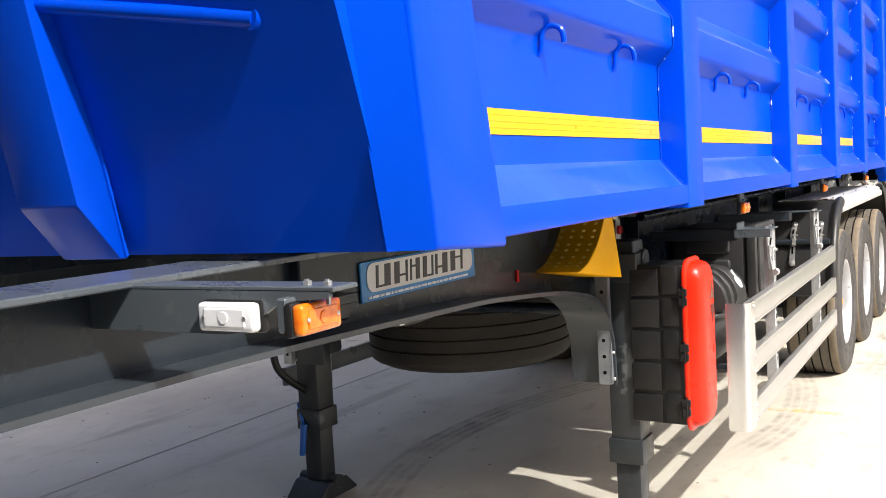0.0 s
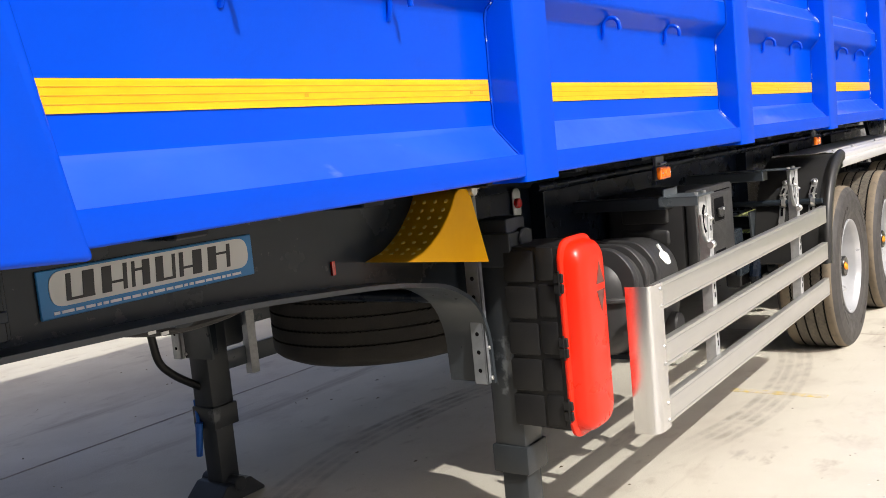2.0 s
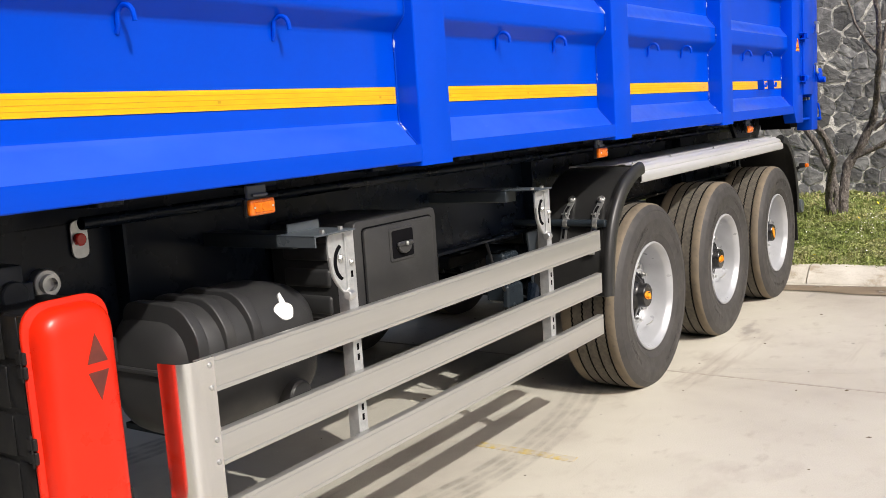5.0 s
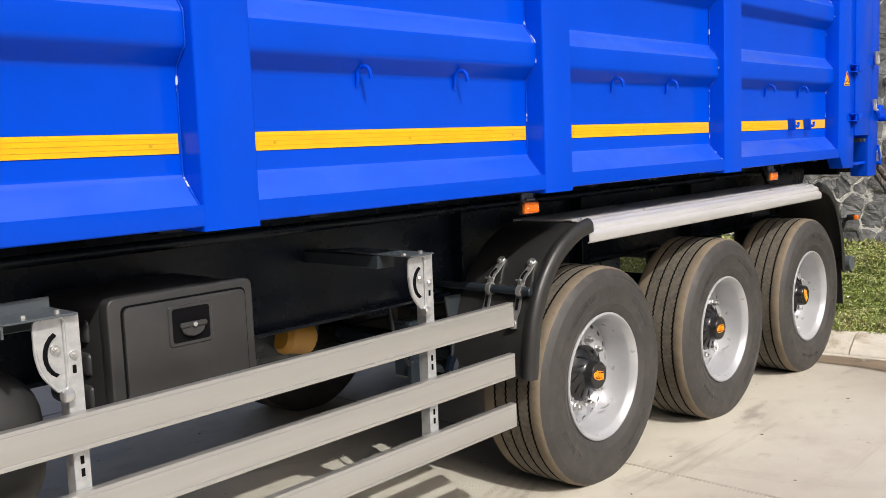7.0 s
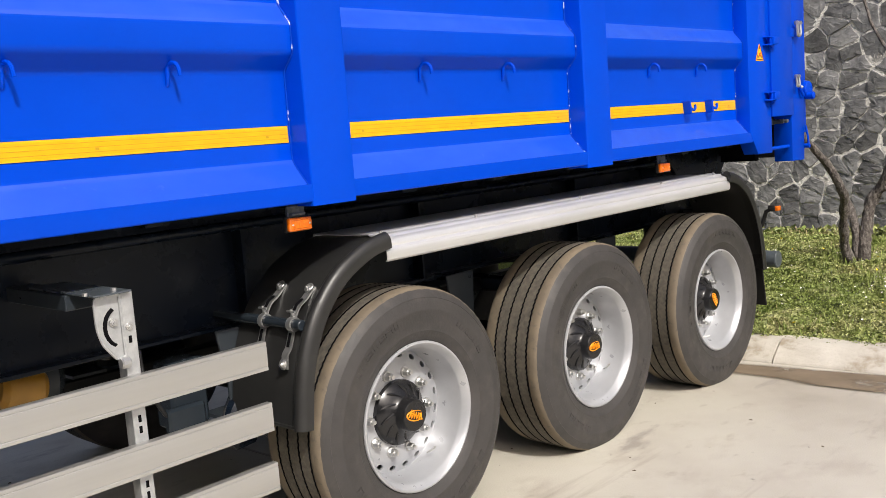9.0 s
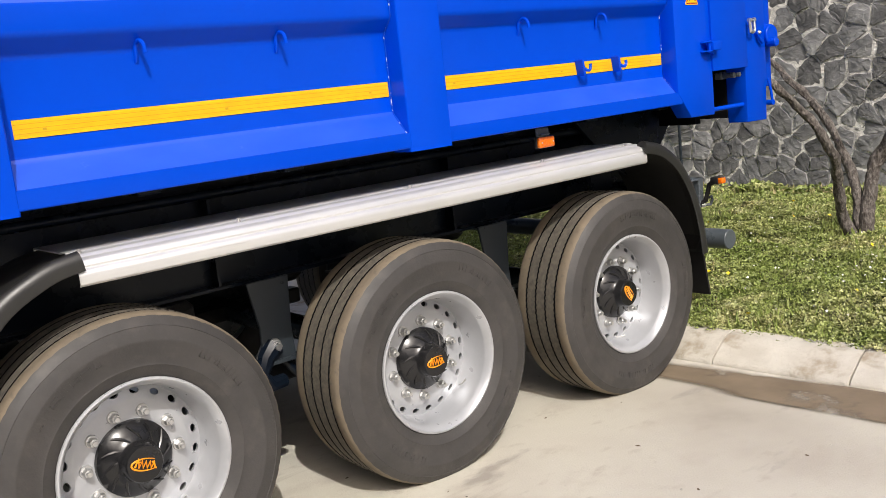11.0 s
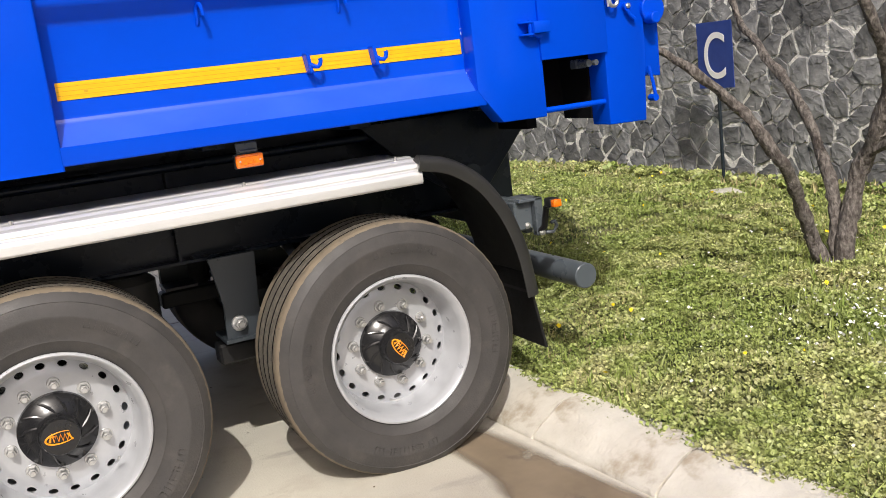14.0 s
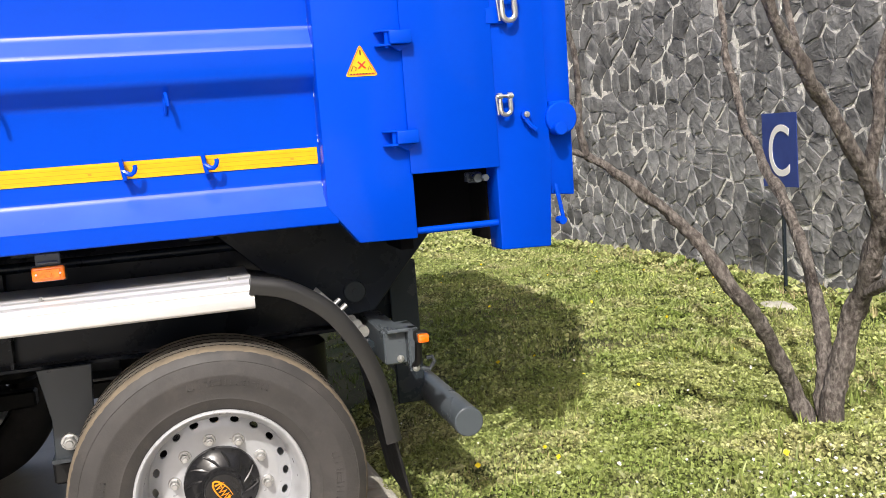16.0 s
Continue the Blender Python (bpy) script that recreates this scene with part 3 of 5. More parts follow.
part("sticker_border", join(*[rod((a[0], -0.0022, a[1]), (b[0], -0.0022, b[1]), 0.0012, 5) for a, b in zip(tri_poly(3.247, 1.997, 0.106, 0.10), tri_poly(3.247, 1.997, 0.106, 0.10)[1:] + tri_poly(3.247, 1.997, 0.106, 0.10)[:1])]), WARN_RED, st)
part("sticker_cross", join(rod((3.236, -0.002, 1.968), (3.262, -0.002, 1.992), 0.0028, 6), rod((3.236, -0.002, 1.992), (3.262, -0.002, 1.968), 0.0028, 6)), WARN_RED, st)
part("sticker_mark", rod((3.247, -0.002, 2.015), (3.247, -0.002, 2.032), 0.0025, 6), INK, st)
for k in range(8):
    part("print_bar", box(3.205 + 0.011 * k, 3.213 + 0.011 * k, -0.0028, 0, 1.9475, 1.9515), INK, st)
part("sticker_mark", tube([(3.210, -0.002, 1.96), (3.218, -0.002, 1.978), (3.229, -0.002, 1.972), (3.226, -0.002, 1.96)], 0.0016, 6), INK, st)
part("sticker_mark", tube([(3.27, -0.002, 1.96), (3.276, -0.002, 1.975), (3.283, -0.002, 1.962)], 0.0016, 6), INK, st)

# ---- chassis ----
for y_web, y_fl in ((0.545, 0.44), (2.005, 1.93)):
    neck = [(-9.0, 1.235), (-5.9, 1.222), (-5.33, 1.208), (-4.8, 1.190), (-4.4, 1.156), (-4.2, 1.135), (-3.95, 1.09), (-3.8, 1.02), (-3.72, 0.92), (-3.70, 0.69), (-3.62, 0.69), (-3.60, 1.40), (-9.0, 1.40)]
    beam = part("neck_beam", prism(neck, "y", y_web, y_web + 0.012), CHASSIS, trailer, "anthracite gooseneck beam")
    low = fillet([(-9.0, 1.235), (-5.9, 1.222), (-5.33, 1.208), (-4.8, 1.190), (-4.4, 1.156), (-4.2, 1.135), (-3.93, 1.085), (-3.78, 1.0), (-3.715, 0.88), (-3.705, 0.69)], 0.12, 4)
    part("bottom_flange", strip(low, "y", y_fl, y_fl + 0.19, -0.014), FLANGE, beam)
    part("top_flange", box(-9.0, -3.6, y_fl - 0.01, y_fl + 0.2, 1.40, 1.414, 0.003), GREY_STEEL, beam)
    main = part("main_beam", box(-3.62, 3.45, y_web + 0.05, y_web + 0.062, 0.95, 1.335), CHASSIS_SHADED, trailer, "chassis beam in shade-darkened anthracite")
    part("bottom_flange", box(-3.62, 3.2, y_fl + 0.09, y_fl + 0.25, 0.935, 0.952, 0.003), CHASSIS_SHADED, main)
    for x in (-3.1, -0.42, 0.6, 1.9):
        part("web_stiffener", box(x, x + 0.012, y_fl + 0.09, y_fl + 0.155, 0.952, 1.335), CHASSIS_SHADED, main)
nb = part("neck_box", box(-5.60, -5.415, 0.515, 0.55, 1.225, 1.40, 0.004), CHASSIS, trailer, "anthracite box bracket")
part("box_lip", box(-5.415, -5.40, 0.53, 0.55, 1.225, 1.40, 0.003), CHASSIS, nb)
part("box_shelf", join(box(-5.545, -5.435, 0.47, 0.516, 1.285, 1.296, 0.002), box(-5.545, -5.435, 0.47, 0.476, 1.272, 1.29, 0.002)), CHASSIS, nb)
for x in (-6.9, -4.9, -3.7, -2.3, -0.7, 0.65, 1.96, 3.1):
    part("chassis_cross_tube", rod((x, 0.6, 1.2), (x, 1.97, 1.2), 0.06, 16), CHASSIS, trailer)
part("gusset_plate", prism([(2.7, 1.40), (3.62, 1.40), (3.30, 1.03), (3.16, 1.02), (2.95, 1.16)], "y", 0.40, 0.43, 0.004), CHASSIS_SHADED, trailer, "shade-darkened pivot gusset plate under the tail")
part("pivot_pin", join(rod((3.22, 0.37, 1.12), (3.22, 0.41, 1.12), 0.045, 18, 0.004), rod((3.22, 0.355, 1.12), (3.22, 0.38, 1.12), 0.014, 10)), CHASSIS, trailer)

# lamp arm on the neck
arm = part("lamp_arm", prism(fillet([(0.56, 1.325), (0.56, 1.385), (0.50, 1.398), (0.0, 1.398), (0.0, 1.388), (0.10, 1.38), (0.17, 1.335), (0.20, 1.325)], 0.02, 3, closed=True), "x", -6.165, -6.155), GREY_STEEL, trailer, "anthracite lamp bracket arm")
part("arm_flange", box(-6.165, -6.10, -0.01, 0.545, 1.398, 1.406, 0.002), GREY_STEEL, arm)
for y in (0.02, 0.06):
    part("screw", join(rod((-6.14, y, 1.375), (-6.14, y, 1.415), 0.004, 8), rod((-6.14, y, 1.406), (-6.14, y, 1.412), 0.008, 6)), STEEL, arm)


def side_lamp(x, y, z, parent, lens, w=0.105, h=0.05, front=False, label="amber side marker lamp"):
    """A flat rounded lamp on a dark foot. front: it faces -x, else -y."""
    def turn(bm):
        return moved(bm, pose(x, y, z, 0, 0, -90 if front else 0))
    foot = part("marker_lamp", turn(box(-w / 2 - 0.003, w / 2 + 0.003, 0.0, 0.02, -h / 2 - 0.003, h / 2 + 0.003, 0.006, 2)), BLACK_PLASTIC, parent, label)
    part("lens", turn(join(box(-w / 2, w / 2, -0.018, 0.004, -h / 2, h / 2, 0.008, 3), box(-w * 0.36, w * 0.36, -0.0205, -0.01, -h * 0.32, h * 0.32, 0.002))), lens, foot)
    part("reflector_eye", turn(lathe([(0.0001, -0.0225), (h * 0.20, -0.0225), (h * 0.24, -0.019)], 14)), lens, foot)
    for sx in (-0.36, 0.36):
        part("screw", turn(bolt(sx * w, -0.0195, 0, 0.004, 0.002)), STEEL, foot)
    return foot


side_lamp(-6.17, 0.196, 1.357, trailer, WHITE_LENS, 0.122, 0.048, True, "white front position lamp")
side_lamp(-6.135, 0.055, 1.355, trailer, AMBER)
part("lamp_hanger", box(-6.19, -6.08, 0.065, 0.085, 1.335, 1.39, 0.003), GREY_STEEL, trailer)
for x in (-2.93, -0.475, 2.135):
    side_lamp(x, 0.085, 1.353, trailer, AMBER)
    part("lamp_hanger", join(box(x - 0.04, x + 0.04, 0.09, 0.105, 1.36, 1.42, 0.003), rod((x - 0.03, 0.08, 1.39), (x + 0.03, 0.08, 1.39), 0.005, 6)), GREY_STEEL, trailer)

# name plate on the neck: plain shapes only
plate = part("name_plate", box(-5.325, -4.70, 0.537, 0.544, 1.248, 1.356, 0.002), PLATE_BLUE, trailer, "light blue plate with pale lettering panel")
part("letter_panel", prism(fillet([(-5.30, 1.272), (-4.72, 1.272), (-4.72, 1.350), (-5.30, 1.350)], 0.04, 6, closed=True), "y", 0.5345, 0.538), GREY_PRINT, plate)
x = -5.262
for k, w in enumerate((0.080, 0.070, 0.058, 0.060, 0.080, 0.076)):
    # a thick and a thin leaning stroke with a short bar between: plain strokes, no letter
    thick, thin = (x + w * 0.52, x) if k % 2 == 0 else (x, x + w * 0.82)
    for left, wide in ((thick, w * 0.36), (thin, w * 0.15)):
        part("letter_bar", prism([(left, 1.282), (left + wide, 1.282), (left + wide + 0.005, 1.342), (left + 0.005, 1.342)], "y", 0.533, 0.5355), INK, plate)
    part("letter_bar", box(x + w * 0.12, x + w * 0.9, 0.5332, 0.5355, 1.282 + 0.018 * (k % 3), 1.288 + 0.018 * (k % 3)), INK, plate)
    x += w + 0.011
x = -5.295
for k in range(22):
    w = (0.014, 0.030, 0.020, 0.024, 0.011)[k % 5]
    if x + w > -4.73:
        break
    part("small_print_bar", box(x, x + w, 0.5355, 0.538, 1.256, 1.2625), WHITE, plate)
    x += w + 0.005
# thin red box stands in for a dim red reflection on the web
part("red_tag", box(-4.392, -4.378, 0.538, 0.546, 1.19, 1.232), RED_LENS, trailer)
hose_line = fillet([(-5.62, 1.24), (-5.12, 1.178), (-4.86, 1.118), (-4.62, 1.125), (-4.36, 1.20)], 0.12, 6)
hose = part("air_hose", tube([(a, 0.72, b) for a, b in hose_line], 0.017, 10), BLACK_PLASTIC, trailer, "black printed air hose")
for k in range(6):
    x = -5.10 + 0.04 * k
    part("hose_print", box(x, x + 0.024, 0.701, 0.7045, 1.168 - 0.0105 * k, 1.177 - 0.0105 * k), WHITE, hose)


# ---- wheels ----
def tyre_mesh():
    prof = [(0.292, 0.075), (0.300, 0.052), (0.312, 0.046), (0.318, 0.040), (0.345, 0.030), (0.352, 0.0262), (0.358, 0.0275), (0.385, 0.021), (0.43, 0.018), (0.436, 0.0165), (0.442, 0.018), (0.462, 0.021), (0.485, 0.028), (0.487, 0.0265), (0.492, 0.030), (0.508, 0.040), (0.518, 0.049)]
    kinds = [0] * (len(prof) - 1)
    tread = [(0.524, 0.056), (0.527, 0.070), (0.529, 0.098)]
    kinds += [1, 1, 1]
    marks = {}
    y = 0.098
    for k in range(4):
        g0 = len(prof) + len(tread)
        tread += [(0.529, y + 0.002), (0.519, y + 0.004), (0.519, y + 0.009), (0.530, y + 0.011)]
        # kind 3: groove faces coloured near black in place of shade
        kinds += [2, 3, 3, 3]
        for i in range(g0, g0 + 4):
            marks[i] = 1
        y += 0.013
        y += 0.050 if k < 3 else 0.0
    tread += [(0.529, y), (0.527, 0.345), (0.522, 0.362)]
    kinds += [2, 1, 1]
    prof2 = [(0.508, 0.375), (0.46, 0.398), (0.40, 0.402), (0.34, 0.388), (0.305, 0.37), (0.292, 0.345)]
    kinds += [0] * 6
    full = prof + tread + prof2
    kinds = kinds[:len(full) - 1] + [0] * max(0, len(full) - 1 - len(kinds))
    edge = len(prof)

    letters = []
    for start, count in ((0.3, 7), (1.9, 5), (3.45, 7), (5.0, 5)):
        for j in range(count):
            a = start + 0.105 * j
            w = 0.012 + 0.004 * ((j * 7) % 3)
            letters.append(moved(join(box(0.402, 0.434, 0.0174, 0.022, -w, -w + 0.005), box(0.402, 0.434, 0.0174, 0.022, w - 0.005, w), box(*((0.430, 0.434) if j % 2 else (0.402, 0.406)), 0.0174, 0.022, -w, w), box(0.416, 0.420, 0.0174, 0.022, -w, w * (j % 3 - 1))), pose(0, 0, 0, 0, math.degrees(a), 0)))

    def wobble(k, i, r, y):
        if i in marks:
            y += 0.0034 * (1 if k % 2 else -1)
            if r > 0.525 and k % 2:
                r -= 0.0025
        if i in (edge - 1, edge) and k % 4 == 0:
            r -= 0.002
        return r, y
    return finish(join(lathe(full, 240, wobble, kinds), *letters), "tyre", [RUBBER, RUBBER_DUST, RUBBER_TREAD, RECESS_SHADE], 40)


def rim_mesh():
    prof = [(0.306, 0.050), (0.309, 0.044), (0.307, 0.038), (0.300, 0.036), (0.294, 0.040), (0.288, 0.052), (0.280, 0.062), (0.276, 0.075), (0.272, 0.115), (0.267, 0.150), (0.262, 0.180), (0.258, 0.192)]
    barrel = lathe(prof, 72)
    back = lathe([(0.258, 0.192), (0.262, 0.26), (0.28, 0.36)], 48)
    # the disc: rings with hand holes left open near its edge
    disc, n, hole = bmesh.new(), 20, 8
    rings = {}
    for r, y in ((0.090, 0.176), (0.205, 0.176), (0.214, 0.178)):
        rings[r] = [disc.verts.new((r * math.cos(a), y, r * math.sin(a))) for a in (2 * math.pi * k / (n * hole) for k in range(n * hole))]
    outer = [disc.verts.new((0.259 * math.cos(a), 0.192, 0.259 * math.sin(a))) for a in (2 * math.pi * k / (n * hole) for k in range(n * hole))]
    seq = list(rings.values())
    m = n * hole
    for a, b in zip(seq, seq[1:]):
        for k in range(m):
            disc.faces.new((a[k], a[(k + 1) % m], b[(k + 1) % m], b[k]))
    inner_ring = seq[-1]
    for h in range(n):
        a0 = 2 * math.pi * (h + 0.5) / n
        loop = []
        for k in range(12):
            t = 2 * math.pi * k / 12
            rr, aa = 0.2365 + 0.0115 * math.cos(t), a0 + 0.072 * math.sin(t)
            y = 0.178 + (rr - 0.214) / 0.045 * 0.014
            loop.append((disc.verts.new((rr * math.cos(aa), y, rr * math.sin(aa))), disc.verts.new((rr * math.cos(aa), y + 0.012, rr * math.sin(aa)))))
        for k in range(12):
            disc.faces.new((loop[k][0], loop[(k + 1) % 12][0], loop[(k + 1) % 12][1], loop[k][1]))
        edge = [inner_ring[(h * hole + k) % m] for k in range(hole + 1)]
        edge_o = [outer[(h * hole + k) % m] for k in range(hole + 1)]
        top = [loop[k][0] for k in range(12)]
        # outer half of the hole faces the rim, inner half the hub
        o_half = [top[(9 + k) % 12] for k in range(7)]
        i_half = [top[(9 - k) % 12] for k in range(7)]
        disc.faces.new([*edge_o, *o_half[::-1]])
        disc.faces.new([*edge, *i_half[::-1]])
        disc.faces.new((edge[0], edge_o[0], o_half[0]))
        disc.faces.new((edge[-1], o_half[-1], edge_o[-1]))
    return finish(join(barrel, back, disc), "rim", RIM, 30)


def hub_cap_mesh():
    base = lathe([(0.138, 0.178), (0.136, 0.158), (0.122, 0.144), (0.098, 0.130), (0.078, 0.119), (0.069, 0.106), (0.068, 0.079), (0.063, 0.0715), (0.0001, 0.070)], 40)
    blades = []
    for k in range(12):
        a = 2 * math.pi * k / 12
        pts = [((0.062 + 0.068 * t) * math.cos(a + 0.5 * t), 0.117 + 0.024 * t, (0.062 + 0.068 * t) * math.sin(a + 0.5 * t)) for t in (0, 0.25, 0.5, 0.75, 1)]
        blades.append(tube(pts, [0.002, 0.005, 0.006, 0.005, 0.002], 6))
    return finish(base, "hub_cap", BLACK_GLOSS, 35), finish(blades[0], "fan_vane", BLACK_GLOSS, 50)


def logo_mesh():
    """A plain orange swoosh and a row of strokes."""
    swoosh = [(0.050 * math.cos(a), 0.0690, 0.021 * math.sin(a) + 0.006 * math.cos(a)) for a in (0.30 * math.pi + 1.5 * math.pi * k / 20 for k in range(21))]
    stroke = [(-0.036 + 0.0072 * k, 0.0690, (0.012 if k % 2 else -0.012) * (1.5 if k == 1 else 1.0)) for k in range(11)]
    bars = [rod((-0.042, 0.0690, 0.006), (-0.020, 0.0690, 0.007), 0.0026, 6), rod((0.022, 0.0690, 0.012), (0.040, 0.0690, -0.012), 0.0030, 6)]
    return finish(join(tube(swoosh, [0.001 + 0.0026 * math.sin(math.pi * k / 20) for k in range(21)], 6), tube(stroke, 0.0040, 6), *bars), "hub_logo", ORANGE)


BLACK_GLOSS = surf("glossy_black_plastic", (0.010, 0.010, 0.011), rough=0.18, rough2=0.3)
TYRE, RIM_ME, (CAP, VANE), LOGO = tyre_mesh(), rim_mesh(), hub_cap_mesh(), logo_mesh()
NUT = finish(hexnut(0.0175, 0.03), "wheel_nut", STEEL)
VALVE = finish(tube([(0, 0.12, 0), (0.004, 0.10, 0.01), (0.01, 0.085, 0.03)], 0.0045, 8), "valve_stem", STEEL)
DRUM = finish(lathe([(0.0001, 0.20), (0.20, 0.20), (0.205, 0.22), (0.205, 0.45), (0.0001, 0.45)], 32), "wheel", CHASSIS)


def wheel(m, spin, name="wheel", label="tyred silver steel wheel with black hub cap"):
    w = part(name, DRUM, None, trailer, label, at=m @ pose(0, 0, 0, 0, spin, 0))
    part("tyre", TYRE, None, w, "black tyre with dusty brown shoulder")
    part("rim", RIM_ME, None, w, "silver painted deep-dish rim")
    part("hub_cap", CAP, None, w, "black hub cap")
    for k in range(12):
        part("fan_vane", VANE, None, w, at=pose(0, 0, 0, 0, 30 * k, 0))
    part("hub_logo", LOGO, None, w, "orange hub emblem")
    for k in range(10):
        a = 2 * math.pi * (k + 0.5) / 10
        part("wheel_nut", NUT, None, w, at=pose(0.1675 * math.cos(a), 0.176, 0.1675 * math.sin(a)))
    part("valve_stem", VALVE, None, w, at=pose(0.235 * math.cos(-0.7), 0.02, 0.235 * math.sin(-0.7)))
    return w


HUB_Z = 0.515
for x, spin in ((0.0, 20), (1.31, 5), (2.62, 62)):
    wheel(pose(x + 0.004, -0.020, HUB_Z - 0.008), spin)
    wheel(pose(x, 2.55, HUB_Z, 0, 0, 180), spin * 2)
    part("axle_tube", rod((x, 0.35, HUB_Z), (x, 2.2, HUB_Z), 0.065, 18), CHASSIS, trailer)
    for y in (0.56, 1.9):
        part("air_spring", join(rod((x + 0.36, y + 0.03, 0.62), (x + 0.36, y + 0.03, 0.93), 0.13, 20, 0.03), box(x - 0.62, x + 0.45, y - 0.02, y + 0.08, 0.47, 0.56, 0.01)), BLACK_PLASTIC, trailer)
        hx = x - 0.555
        part("hanger_bracket", join(prism([(hx - 0.07, 0.95), (hx + 0.13, 0.95), (hx + 0.115, 0.72), (hx + 0.12, 0.60), (hx - 0.04, 0.58), (hx - 0.035, 0.75)], "y", y - 0.10 if y < 1 else y + 0.06, y - 0.085 if y < 1 else y + 0.075, 0.003),
                                     box(hx - 0.05, hx + 0.125, y - 0.12, y + 0.08, 0.585, 0.60)), FLANGE, trailer, "anthracite suspension hanger bracket")
        if y < 1 and x < 2:
            part("trailing_link", join(tube([(hx + 0.02, y - 0.085, 0.66), (hx - 0.03, y - 0.10, 0.62), (hx - 0.06, y - 0.10, 0.55), (hx - 0.02, y - 0.10, 0.50), (hx + 0.05, y - 0.09, 0.50)], [0.05, 0.04, 0.035, 0.035, 0.03], 10),
                                       rod((hx + 0.06, y - 0.07, 0.60), (hx + 0.16, y - 0.07, 0.47), 0.022, 10)), CHASSIS_SHADED, trailer)
        if y < 1:
            part("hanger_bolt", moved(hexnut(0.026, 0.03), Matrix.Translation((hx + 0.02, y - 0.10, 0.66))), STEEL, trailer)
part("spare_wheel_carrier", box(-3.4, -2.6, 1.43, 1.57, 1.04, 1.12, 0.006), CHASSIS, trailer)
CLEAN = TYRE.copy()
CLEAN.materials.clear()
for m in (RUBBER_NEW, RUBBER_NEW, SPARE_TREAD, RECESS_SHADE):
    CLEAN.materials.append(m)
spare = wheel(pose(-3.02, 1.5, 1.026, -90, 0, 0), 0, "spare_wheel", "spare tyre slung flat under the chassis")
for child in spare.children:
    if child.data == TYRE:
        child.data = CLEAN

# ---- mudguards ----
FW0, FW1 = 0.004, 0.455
front_arc = fillet([(-0.592, 0.62), (-0.565, 0.84), (-0.49, 1.02), (-0.36, 1.16), (-0.20, 1.235), (-0.10, 1.252)], 0.12, 4)
rear_arc = fillet([(2.79, 1.252), (2.92, 1.225), (3.06, 1.135), (3.17, 0.98), (3.235, 0.80), (3.262, 0.60)], 0.12, 4)
mg = part("mudguard", strip(front_arc, "y", FW0, FW1, -0.006), FENDER_BLACK, trailer, "black moulded plastic front mudguard")
def along(line, y, d):
    out = []
    for i, p in enumerate(line):
        t = (Vector(line[min(i + 1, len(line) - 1)]) - Vector(line[max(i - 1, 0)])).normalized()
        out.append((p[0] - t.y * d, y, p[1] + t.x * d))
    return out


def edge_band(arc, section):
    """A moulded band swept along an arc; the section gives (y, height over the arc)."""
    lines = [along(arc, y, d) for y, d in section]
    bm = bmesh.new()
    rows = [[bm.verts.new(p) for p in line] for line in lines]
    n = len(rows)
    for k in range(n):
        a, b = rows[k], rows[(k + 1) % n]
        for i in range(len(arc) - 1):
            bm.faces.new((a[i], a[i + 1], b[i + 1], b[i]))
    bm.faces.new([r[0] for r in rows])
    bm.faces.new([r[-1] for r in rows][::-1])
    return bm


BAND = fillet([(0.0, -0.040), (-0.004, 0.002), (0.012, 0.024), (0.034, 0.026), (0.054, 0.010), (0.070, 0.001), (0.070, -0.006), (0.012, -0.010), (0.008, -0.040)], 0.012, 3, closed=True)
part("rolled_edge", edge_band(front_arc, [(FW0 + y, d) for y, d in BAND]), FENDER_BLACK, mg)
part("lower_lip", tube([(-0.590, y, 0.622) for y in (FW0 + 0.02, 0.2, FW1)], 0.008, 8), FENDER_BLACK, mg)
rg = part("mudguard", strip(rear_arc, "y", FW0, FW1, -0.006), FENDER_BLACK, trailer, "black moulded plastic rear mudguard")
part("rolled_edge", edge_band(rear_arc, [(FW0 + y, d) for y, d in BAND]), FENDER_BLACK, rg)
part("mud_flap", moved(box(-0.006, 0.006, 0.03, 0.44, -0.36, 0.0, 0.003), pose(3.245, 0, 0.70, 0, -10, 0)), BLACK_PLASTIC, rg, "black rubber mud flap")
# aluminium cover between the two arcs
sect = fillet([(FW1, 1.250), (FW1, 1.262), (0.16, 1.262), (0.155, 1.267), (0.11, 1.267), (0.105, 1.262), (0.070, 1.261), (0.058, 1.249), (0.050, 1.249), (0.036, 1.243), (0.026, 1.226), (0.030, 1.219), (0.018, 1.212), (0.012, 1.200), (0.012, 1.168), (0.022, 1.160)], 0.004, 2)
top = part("aluminium_cover", strip(sect, "x", -0.115, 2.80, 0.004), ALU_TOP, trailer, "ribbed aluminium mudguard cover")
for x in (-0.08, 0.5, 1.3, 2.1, 2.72):
    part("cover_screw", join(rod((x, 0.08, 1.262), (x, 0.08, 1.276), 0.005, 8), rod((x, 0.08, 1.262), (x, 0.08, 1.266), 0.009, 8)), STEEL, top)
part("cover_inner_edge", box(-0.1, 2.79, FW1 + 0.004, FW1 + 0.012, 1.18, 1.262), BLACK_PLASTIC, top)
